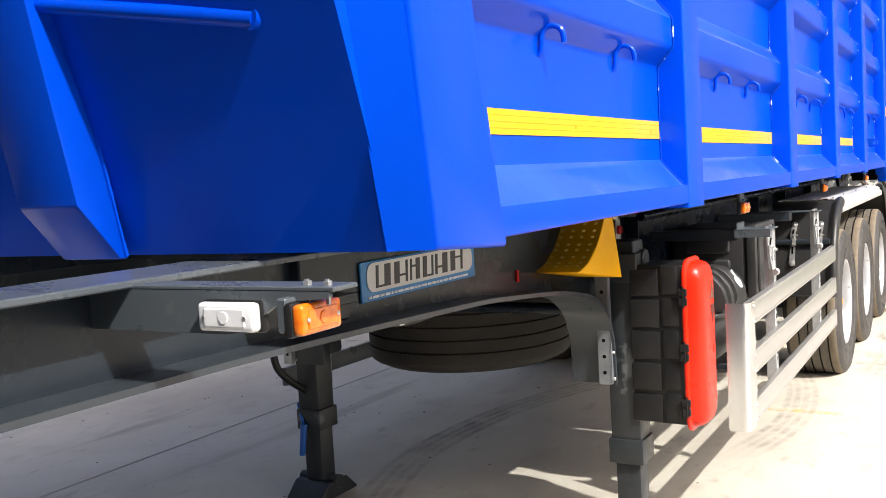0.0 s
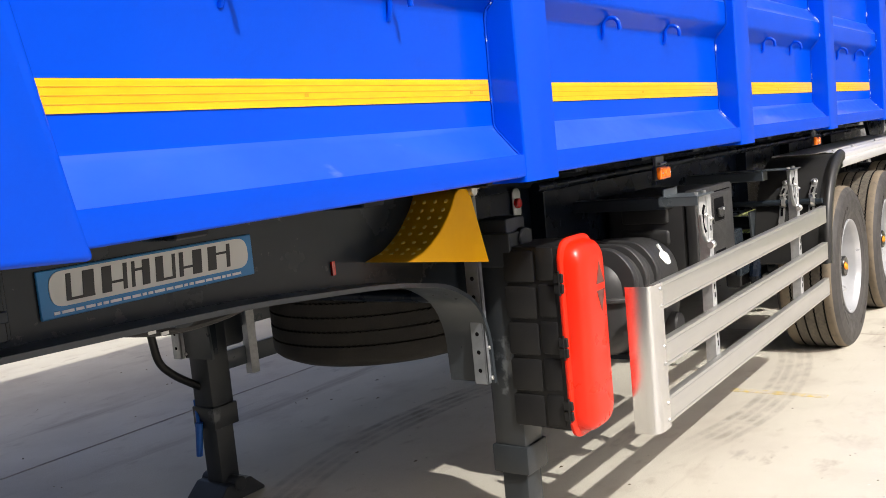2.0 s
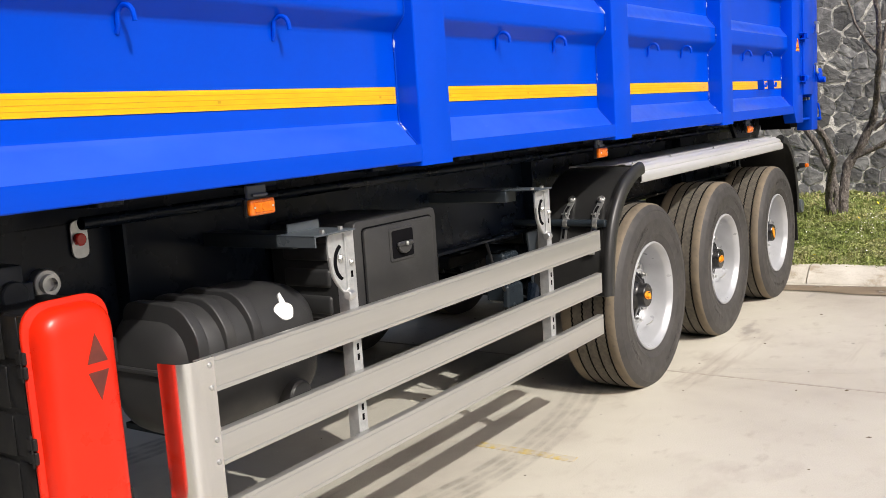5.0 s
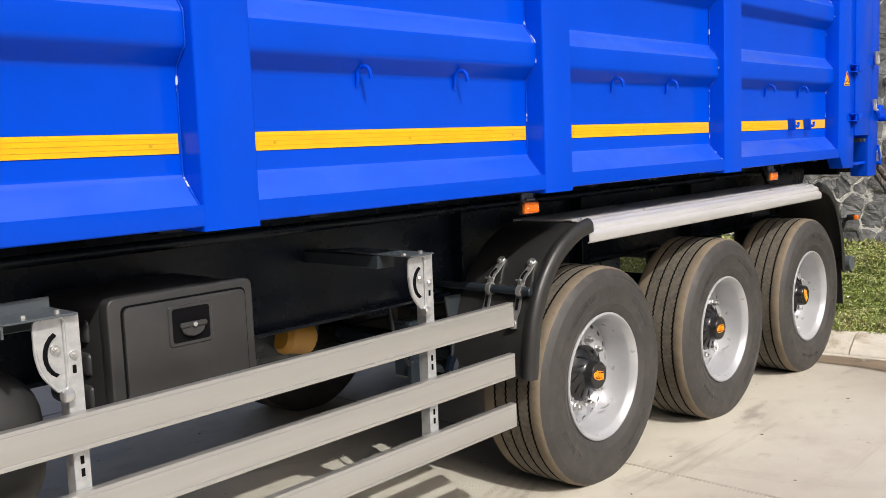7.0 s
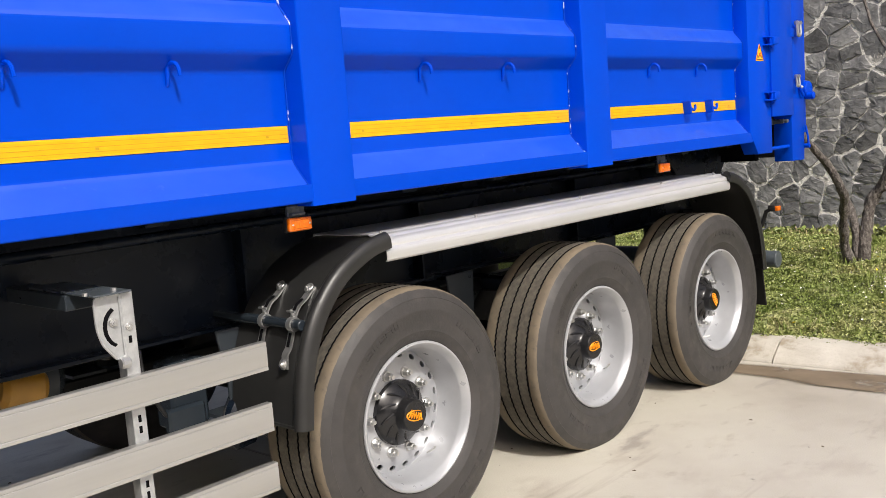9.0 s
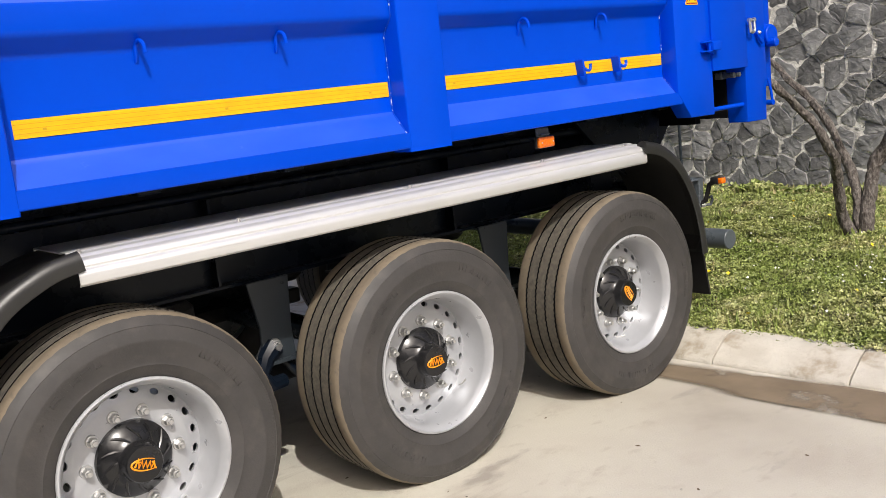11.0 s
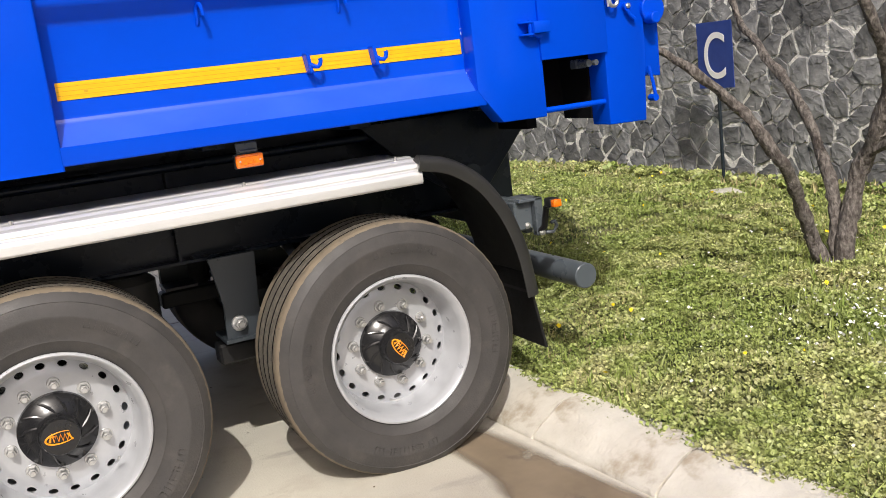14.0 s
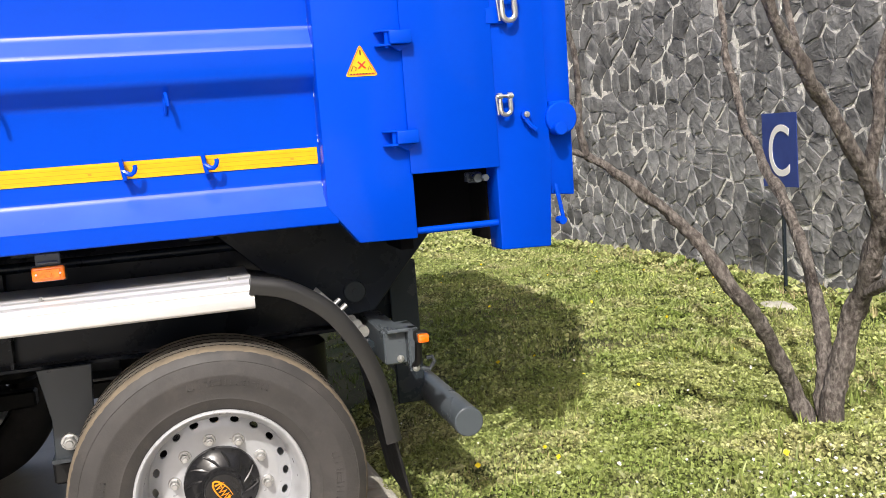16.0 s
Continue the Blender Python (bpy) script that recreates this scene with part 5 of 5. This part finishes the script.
def limb(points, r0, r1, name="limb", n=7):
    """A tapered, slightly knotty limb along a line through the points, given from the tree's foot."""
    pts = [Vector(p) for p in points]
    fine = []
    for i in range(len(pts) - 1):
        a, b = pts[max(i - 1, 0)], pts[i]
        c, d = pts[i + 1], pts[min(i + 2, len(pts) - 1)]
        for k in range(n):
            t = k / n
            fine.append(0.5 * ((2 * b) + (c - a) * t + (2 * a - 5 * b + 4 * c - d) * t * t + (3 * b - a - 3 * c + d) * t ** 3))
    fine.append(pts[-1])
    m = len(fine) - 1
    fine = [p + Vector((noise.noise(p * 5 + Vector((r0 * 99, 0, 0))), noise.noise(p * 5 + Vector((7, r0 * 99, 0))), 0)) * 0.02 * min(1, i / 3) for i, p in enumerate(fine)]
    rad = [0.9 * (r0 + (r1 - r0) * i / m) * (1 + 0.22 * noise.noise(p * 9)) for i, p in enumerate(fine)]
    bm = tube(fine, rad, 14)
    for v in bm.verts:
        v.co += Vector((noise.noise(v.co * 30), noise.noise(v.co * 30 + Vector((9, 0, 0))), noise.noise(v.co * 22))) * 0.011 * min(1, r0 / 0.045)
    return part(name, bm, BARK, tree)


trunk = limb([(0, 0, -0.08), (0.02, -0.02, 0.12), (0.06, -0.02, 0.28), (0.11, -0.06, 0.54), (0.08, -0.18, 0.70)], 0.062, 0.042, "trunk")
limb([(0.11, -0.05, 0.50), (0.06, -0.25, 0.84), (-0.05, -0.33, 1.08), (-0.27, -0.40, 1.36), (-0.43, -0.43, 1.56), (-0.65, -0.45, 1.95), (-0.8, -0.4, 2.5)], 0.046, 0.018)
limb([(-0.05, -0.33, 1.08), (-0.02, -0.34, 1.3), (0.0, -0.38, 1.6), (0.05, -0.45, 2.1), (0.1, -0.5, 2.9)], 0.032, 0.013)
limb([(0.09, -0.10, 0.58), (0.06, -0.36, 0.70), (0.03, -0.62, 0.93), (0.0, -0.85, 1.3), (0.0, -1.0, 1.9)], 0.032, 0.012)
limb([(0.06, -0.30, 0.86), (0.02, -0.54, 1.06), (0.0, -0.68, 1.3), (0, -0.75, 1.8)], 0.026, 0.012)
limb([(-0.03, 0.05, -0.06), (-0.10, 0.09, 0.14), (-0.17, 0.07, 0.26), (-0.29, 0.04, 0.45), (-0.42, -0.01, 0.62), (-0.54, 0.03, 0.81), (-0.62, 0.09, 0.94), (-0.80, 0.20, 1.13), (-0.95, 0.27, 1.25)], 0.048, 0.021)
limb([(-0.95, 0.27, 1.25), (-0.97, 0.29, 1.4), (-0.96, 0.30, 1.65), (-1.0, 0.34, 2.0), (-1.0, 0.4, 2.5)], 0.018, 0.009)
limb([(-0.95, 0.27, 1.25), (-1.1, 0.40, 1.33), (-1.2, 0.55, 1.5)], 0.016, 0.008)
limb([(0.0, 0.03, 0.05), (0.02, 0.06, 0.26), (0.06, 0.14, 0.50), (0.10, 0.34, 0.85), (0.15, 0.60, 1.1), (0.20, 0.84, 1.33), (0.23, 1.0, 1.6), (0.26, 1.1, 1.9), (0.3, 1.25, 2.6)], 0.040, 0.013)
limb([(-0.43, -0.43, 1.56), (-0.3, -0.2, 1.9), (-0.2, -0.05, 2.4)], 0.017, 0.008)

# ---- sign on its post ----
def sign_on_post(label, x, y, foot, low):
    """A navy board on a thin post; low: the height of its lower edge over the foot."""
    ob = thing("sign", label, "sign", at=pose(x, y, foot), group="bay signs along the wall")
    part("sign_post", box(-0.012, 0.012, -0.012, 0.012, 0.0, low + 0.05, 0.003), CHASSIS, ob, "thin dark steel post")
    return ob, part("sign_board", box(-0.02, -0.012, -0.21, 0.21, low, low + 0.56, 0.002), SIGN_BLUE, ob, "navy blue sheet metal board")


sign, board = sign_on_post("navy blue sign with a white letter C", 7.02, 2.86, 0.27, 0.86)
font = bpy.data.curves.new("letter_c", "FONT")
font.body, font.size, font.extrude, font.align_x = "C", 0.56, 0.002, "CENTER"
letter = new("letter", font)
letter.data.materials.append(WHITE)
letter.parent = board
letter.matrix_basis = pose(-0.023, 0.0, 0.945, 90, 0, -90)
letter.scale = (0.72, 1, 1)
sign, board = sign_on_post("low navy blue sign with a white mark", 7.05, 9.25, 0.10, 0.14)
part("sign_mark", box(-0.024, -0.0195, -0.10, 0.10, 0.22, 0.28), WHITE, board)


# ---- rock in the grass ----
rock_bm = bmesh.new()
bmesh.ops.create_icosphere(rock_bm, subdivisions=3, radius=1.0)
for v in rock_bm.verts:
    v.co *= 1 + 0.25 * noise.noise(v.co * 1.7)
    v.co = Vector((v.co.x * 0.10, v.co.y * 0.17, v.co.z * 0.035))
rock = part("rock", rock_bm, ROCK, None, "pale weathered stone lying in grass", at=pose(6.65, 2.45, 0.305))
tagged(rock, category="rock")


# ---- tufts of the verge ----
def scatter(name, label, mat, count, area, size, shape, seed, dens=None, tilt=0.6, lift=0.0):
    """Many small leaves in one mesh. shape: (x, z) outline points of one leaf in units of its size."""
    rng = np.random.default_rng(seed)
    verts, faces = [], []
    x0, x1, y0, y1 = area
    made = 0
    while made < count:
        x, y = rng.uniform(x0, x1), rng.uniform(y0, y1)
        if x < kerb_x(y) + 0.18 + 0.10 * rng.random():
            continue
        if dens and rng.random() > dens(x, y):
            continue
        made += 1
        s = size * rng.uniform(0.6, 1.35)
        yaw, lean = rng.uniform(0, 2 * math.pi), rng.uniform(-tilt, tilt)
        z = grass_z(x, y) + lift + 0.045 * max(0.0, 0.1 + noise.noise((x * 4.5, y * 4.5, 1.5)) + 0.7 * noise.noise((x * 12, y * 12, 2.5))) + 0.012 * rng.random()
        c, n = math.cos(yaw), math.sin(yaw)
        first = len(verts)
        for u, w in shape:
            fx, fz = u * s, w * s
            d = fz * math.sin(lean) + 0.25 * s * w * w
            verts.append((x + c * fx - n * d, y + n * fx + c * d, z + fz * math.cos(lean) - 0.008))
        faces.append(tuple(range(first, first + len(shape))))
    me = bpy.data.meshes.new(name)
    me.from_pydata(verts, [], faces)
    me.materials.append(mat)
    ob = new(name, me)
    return tagged(ob, label=label, category="plants", kind="stuff")


def patchy(x, y):
    v = noise.noise((x * 1.3, y * 1.3, 5.0)) + 0.5 * noise.noise((x * 4, y * 4, 2.0))
    return min(1.0, max(0.32, 0.6 + 1.1 * v))


BLADE = [(-0.07, 0), (0.07, 0), (0.05, 0.55), (0.0, 1.0), (-0.05, 0.55)]
ROUND = [(-0.1, 0.35), (0.1, 0.35), (0.5, 0.8), (0.0, 1.15), (-0.5, 0.8)]


def bare(x, y):
    """Trodden, half-bare patches where little grows."""
    return min(1.0, max(0.0, 2.8 * (noise.noise((x * 1.1, y * 1.1, 21.0)) - 0.12)))


def carpet(x, y):
    return patchy(x, y) * (1 - 0.8 * bare(x, y))


scatter("clover", "low green clover leaves", LEAF, 260000, (3.3, 6.3, -2.2, 1.8), 0.0160, ROUND, 1, carpet, 1.1)
scatter("clover", "low green clover leaves further off", LEAF, 140000, (3.3, 7.3, -2.2, 8.0), 0.022, ROUND, 12, lambda x, y: 0.0 if x < 6.2 and y < 1.7 else carpet(x, y), 1.1)
scatter("clover", "clover leaves far along the wall", LEAF, 22000, (3.3, 7.3, 8.0, 15.0), 0.05, ROUND, 15, carpet, 1.1)
scatter("grass", "short fresh green grass blades", GRASS, 45000, (3.3, 7.3, -2.2, 8.0), 0.034, BLADE, 2, lambda x, y: 1.05 - 0.8 * patchy(x, y))
scatter("grass", "short fresh green grass blades further off", GRASS, 16000, (3.3, 7.3, -9, -2.2), 0.07, BLADE, 3)
scatter("dry_grass", "dry straw-coloured grass lying in bare patches", STRAW, 12000, (3.5, 7.2, -2.0, 6.0), 0.030, BLADE, 14, lambda x, y: 0.02 + bare(x, y), 1.5)
scatter("dry_grass", "dry straw-coloured grass at the wall foot", STRAW, 700, (6.85, 7.3, -1, 7), 0.085, BLADE, 4, patchy, 1.1)
scatter("daisies", "small white flowers in the grass", PETAL_W, 420, (3.9, 5.6, -1.6, 0.3), 0.017, ROUND, 5, lambda x, y: math.exp(-((x - 4.75) ** 2 + (y + 0.75) ** 2) / 0.16) * (0.6 + noise.noise((x * 5, y * 5, 9))) + 0.01, 1.4, 0.034)
scatter("daisies", "scattered small white flowers", PETAL_W, 130, (3.5, 6.0, -2.0, 2.0), 0.013, ROUND, 25, None, 1.4, 0.03)
scatter("dandelions", "small yellow flowers in the grass", PETAL_Y, 80, (3.5, 7.2, -2, 6), 0.024, ROUND, 6, None, 1.4, 0.03)
scatter("wall_weeds", "leafy green weeds at the wall foot", LEAF, 5000, (6.9, 7.25, -1.0, 9.0), 0.045, ROUND, 17, lambda x, y: 1.0 if noise.noise((0, y * 1.7, 7)) > 0.15 else 0.1, 0.9, 0.03)
scatter("tall_tufts", "taller pale green grass tufts", GRASS, 3600, (3.4, 7.3, -2.2, 7.0), 0.07, BLADE, 8, lambda x, y: 1.0 if noise.noise((x * 1.9, y * 1.9, 4)) > 0.28 else 0.03, 0.9)

# ---- kerb stones ----
kerb_line = [(0.0, -0.05), (0.0, 0.012), (0.02, 0.034), (0.145, 0.112), (0.185, 0.126), (0.22, 0.128), (0.31, 0.128), (0.31, -0.05)]
kerb = thing("kerb", "pale concrete kerb with sloping face", "kerb")
tagged(kerb, kind="structure")
stone_me = finish(prism(fillet(kerb_line, 0.02, 2, closed=True), "y", -0.3725, 0.3725, 0.006), "kerb_stone", KERB)
for k in range(-12, 12):
    y = -0.45 + 0.752 * k
    part("kerb_stone", stone_me, None, kerb, at=pose(kerb_x(y) + 0.004 * math.sin(k * 5), y, 0.003 * math.sin(k * 3), 0, 0, 3.4))

# ---- gutter strip and damp stain before the kerb ----
gutter = part("gutter", moved(box(-0.27, -0.012, -9, 9, -0.05, 0.006, 0.004), pose(3.12, 0, 0, 0, 0, 3.43)), KERB, None, "pale concrete gutter strip along the kerb")
tagged(gutter, category="gutter", kind="structure")
verts, faces, cover, nu, nv = [], [], [], 60, 14
for i in range(nu):
    for k in range(nv):
        u, v = 2 * i / (nu - 1) - 1, 2 * k / (nv - 1) - 1
        y = -1.2 + 1.6 * u
        verts.append((kerb_x(y) - 0.21 + 0.20 * v, y, 0.0085))
        reach = 1 - u * u - v * v * 0.8 + 0.5 * noise.noise((u * 3, v * 2, 3.0))
        cover.append(0.0 if k in (0, nv - 1) else max(0.0, min(0.95, 2.4 * reach)))
for i in range(nu - 1):
    for k in range(nv - 1):
        a = i * nv + k
        faces.append((a, a + 1, a + nv + 1, a + nv))
stain = bpy.data.meshes.new("damp_stain")
stain.from_pydata(verts, [], faces)
stain.attributes.new("cover", "FLOAT", "POINT").data.foreach_set("value", cover)
stain.materials.append(DAMP)
tagged(new("damp_stain", stain), label="damp brown water stain on concrete", category="stain", kind="structure")


# ---- tyre tracks: thin scuffed rubber marks ----
def track(name, pts, width, label, depth=0.5):
    fine = []
    for a, b in zip(pts, pts[1:]):
        n = max(2, int(math.dist(a, b) / 0.05))
        fine += [(a[0] + (b[0] - a[0]) * k / n, a[1] + (b[1] - a[1]) * k / n) for k in range(n)]
    verts, faces, cover, lanes = [], [], [], 13
    for i in range(len(fine)):
        p, q = fine[max(i - 1, 0)], fine[min(i + 1, len(fine) - 1)]
        d = Vector((q[0] - p[0], q[1] - p[1])).normalized()
        ends = min(1.0, i / 12, (len(fine) - 1 - i) / 12)
        for lane in range(lanes):
            o = (lane / (lanes - 1) - 0.5) * width
            verts.append((fine[i][0] - d.y * o, fine[i][1] + d.x * o, 0.0035))
            rib = 1.0 if lane % 3 else 0.25
            cover.append(depth * ends * rib * (0.0 if lane in (0, lanes - 1) else 1.0) * (0.6 + 0.6 * noise.noise((fine[i][0] * 1.3, fine[i][1] * 1.3, 4.0))))
    for i in range(len(fine) - 1):
        for lane in range(lanes - 1):
            a = i * lanes + lane
            faces.append((a, a + 1, a + lanes + 1, a + lanes))
    me = bpy.data.meshes.new(name)
    me.from_pydata(verts, [], faces)
    me.attributes.new("cover", "FLOAT", "POINT").data.foreach_set("value", cover)
    me.materials.append(TRACK)
    return tagged(new(name, me), label=label, category="stain", kind="stuff")


track("tyre_track", fillet([(-4.2, 1.55), (-2.9, 2.0), (-1.6, 1.9), (-0.4, 1.4)], 0.6, 8), 0.25, "curved rubber tyre marks on concrete")
track("tyre_track", fillet([(-2.6, 0.35), (-1.6, 0.12), (-0.6, 0.22), (0.2, 0.5)], 0.5, 8), 0.22, "curved rubber tyre marks on concrete")
track("tyre_track", fillet([(0.28, 0.04), (0.42, -0.44), (0.54, -0.84), (0.78, -1.3)], 0.2, 4), 0.11, "dusty tyre tread prints on concrete", 0.35)

# ---- grit, dry leaf bits and pale chips lying on the yard ----
def litter(name, label, mat, count, area, size, seed):
    rnd = np.random.default_rng(seed)
    verts, faces = [], []
    for _ in range(count):
        x, y = rnd.uniform(area[0], area[1]), rnd.uniform(area[2], area[3])
        s, turn, n = size * rnd.uniform(0.4, 1.5), rnd.uniform(0, 6.28), 6
        first = len(verts)
        for k in range(n):
            a = 6.283 * k / n
            r = s * rnd.uniform(0.6, 1.1)
            u, w = r * math.cos(a), 0.5 * r * math.sin(a)
            verts.append((x + u * math.cos(turn) - w * math.sin(turn), y + u * math.sin(turn) + w * math.cos(turn), 0.001))
        verts.append((x, y, 0.001 + s * 0.35))
        faces += [(first + k, first + (k + 1) % n, first + n) for k in range(n)]
    me = bpy.data.meshes.new(name)
    me.from_pydata(verts, [], faces)
    me.materials.append(mat)
    return tagged(new(name, me), label=label, category="debris", kind="stuff")


LEAF_BIT = surf("dry_leaf_bits", (0.07, 0.05, 0.03), (0.14, 0.10, 0.06), 30, rough=0.9)
litter("dry_leaf_bits", "small dark dry leaf bits on the concrete", LEAF_BIT, 240, (-6.5, 3.0, -2.6, 5.5), 0.011, 31)
litter("pale_chips", "small pale chips and grit on the concrete", ROCK, 260, (-5.0, 3.0, -2.6, 3.0), 0.009, 32)

# ---- slab joints, tyre tracks, line paint ----
for name, x0, x1, y0, y1 in (("slab_joint", 0.235, 0.25, -12, 12), ("slab_joint", -60, 3.0, 3.49, 3.505), ("slab_joint", -60, 3.0, -2.52, -2.505), ("slab_joint", -5.8, -5.785, -12, 12)):
    tagged(part(name, box(x0, x1, y0, y1, 0.0, 0.003), JOINT, None, "dark joint between concrete slabs"), category="joint", kind="structure")
tagged(part("line_mark", box(-1.32, -1.26, -0.10, 0.42, 0.0, 0.003), YELLOW_LINE, None, "faded yellow paint mark on concrete"), category="road marking", kind="structure")

# ---- rubble stones of the wall ----
def clip(poly, px, pz, nx, nz):
    out = []
    for (ax, az), (bx, bz) in zip(poly, poly[1:] + poly[:1]):
        da, db = (ax - px) * nx + (az - pz) * nz, (bx - px) * nx + (bz - pz) * nz
        if da <= 0:
            out.append((ax, az))
        if da * db < 0:
            t = da / (da - db)
            out.append((ax + (bx - ax) * t, az + (bz - az) * t))
    return out


rng = random.Random(11)

# sites of the rubble, thinned and crowded unevenly, and the cell round each
sites, pz = [], 0.10
while pz < 4.9:
    rise = rng.choice((0.12, 0.17, 0.21, 0.26))
    py = -6.0 + rng.uniform(0, 0.2)
    while py < 16.5:
        run = rng.choice((0.11, 0.16, 0.21, 0.27, 0.36)) * (1.25 if rise < 0.14 else 1.0)
        drift = 0.10 * noise.noise((py * 0.5, pz * 0.4, 8.0))
        if rng.random() > 0.10:
            sites.append((py + run / 2 + rng.uniform(-0.03, 0.03), pz + rise / 2 + drift + rng.uniform(-0.05, 0.05)))
        if rise > 0.17 and rng.random() < 0.2:
            sites.append((py + run / 2 + rng.uniform(-0.05, 0.05), pz + rise / 2 + drift + rng.choice((-0.08, 0.08))))
        py += run
    pz += rise
bins = {}
for p in sites:
    bins.setdefault((int(p[0] // 0.4), int(p[1] // 0.4)), []).append(p)
cells = []
for py, pz in sites:
    cell = [(py - 0.34, pz - 0.26), (py + 0.34, pz - 0.26), (py + 0.34, pz + 0.26), (py - 0.34, pz + 0.26)]
    for by in (-2, -1, 0, 1, 2):
        for bz in (-2, -1, 0, 1, 2):
            for qy, qz in bins.get((int(py // 0.4) + by, int(pz // 0.4) + bz), ()):
                dy, dz = qy - py, qz - pz
                if (dy or dz) and dy * dy + dz * dz < 0.6:
                    cell = clip(cell, py + dy / 2, pz + dz / 2, dy, dz)
    if len(cell) >= 3:
        cells.append(cell)


def stone(cell, depth, rnd):
    """A hewn stone that stands proud of the wall towards -x, its outline in (y, z)."""
    cy, cz = sum(p[0] for p in cell) / len(cell), sum(p[1] for p in cell) / len(cell)
    verts, faces, n = [], [], len(cell)
    ty, tz = rnd.uniform(-0.07, 0.07), rnd.uniform(-0.07, 0.07)
    for s, d in ((1.0, 0.05), (0.99, -depth * 0.55), (0.94, -depth * 0.93), (0.5, -depth)):
        for py, pz in cell:
            rough = 0.0 if d > 0 else rnd.uniform(-1, 1) * (0.008 if s > 0.95 else 0.0035)
            verts.append((d + (ty * (py - cy) + tz * (pz - cz)) * s * (d < 0) + rough, (py - cy) * s, (pz - cz) * s))
    for k in range(3):
        for i in range(n):
            j = (i + 1) % n
            faces.append((k * n + i, k * n + j, (k + 1) * n + j, (k + 1) * n + i))
    faces.append(tuple(3 * n + i for i in range(n)))
    return (cy, cz), verts, [f[::-1] for f in faces]


singles, rest_v, rest_f = 0, [], []
for outline in cells:
    cell = outline[:]
    for (ay, az), (by, bz) in zip(outline, outline[1:] + outline[:1]):
        d = math.hypot(by - ay, bz - az) or 1.0
        ny, nz = (bz - az) / d, -(by - ay) / d
        gap = max(0.0015, 0.0055 + 0.020 * noise.noise(((ay + by) * 2.3, (az + bz) * 2.3, 0.0)))
        cell = clip(cell, ay - ny * gap, az - nz * gap, ny, nz)
    if len(cell) < 3:
        continue
    area = abs(sum(a[0] * b[1] - b[0] * a[1] for a, b in zip(cell, cell[1:] + cell[:1]))) / 2
    if area < 0.0015:
        continue
    cell = fillet(cell, 0.010, 1, closed=True)
    rim = []
    for a, b in zip(cell, cell[1:] + cell[:1]):
        n = max(1, round(math.dist(a, b) / 0.05))
        rim += [(a[0] + (b[0] - a[0]) * k / n + rng.uniform(-0.010, 0.010), a[1] + (b[1] - a[1]) * k / n + rng.uniform(-0.010, 0.010)) for k in range(n)]
    cell = rim
    (cy, cz), verts, faces = stone(cell, rng.uniform(0.036, 0.052), rng)
    if -0.4 < cy < 6.4 and cz < 2.3 and singles < 300:
        singles += 1
        me = bpy.data.meshes.new("stone")
        me.from_pydata(verts, [], faces)
        me.materials.append(BASALT)
        ob = new("stone", me)
        ob.parent = backing
        ob.matrix_basis = pose(WALL_X + 0.035, cy, cz)
    else:
        base = len(rest_v)
        rest_v += [(WALL_X + 0.035 + v[0], cy + v[1], cz + v[2]) for v in verts]
        rest_f += [tuple(base + k for k in f) for f in faces]
me = bpy.data.meshes.new("stone_rest")
me.from_pydata(rest_v, [], rest_f)
me.materials.append(BASALT_REST)
ob = new("stone_rest", me)
ob.parent = backing
tagged(ob, label="further basalt stones of the wall", kind="stuff")

# drain pipe that ends in the wall
weep = part("weep_pipe", lathe([(0.028, 0.06), (0.028, -0.012), (0.036, -0.016), (0.042, -0.010), (0.042, 0.06)], 20), PAINT_OFF, None, "short grey drain pipe set in the stone wall", at=pose(WALL_X - 0.012, 3.346, 2.269, 0, 0, -90))
tagged(weep, category="pipe", kind="structure")
part("pipe_mouth", lathe([(0.0001, 0.02), (0.028, 0.02)], 16), RECESS_SHADE, weep)
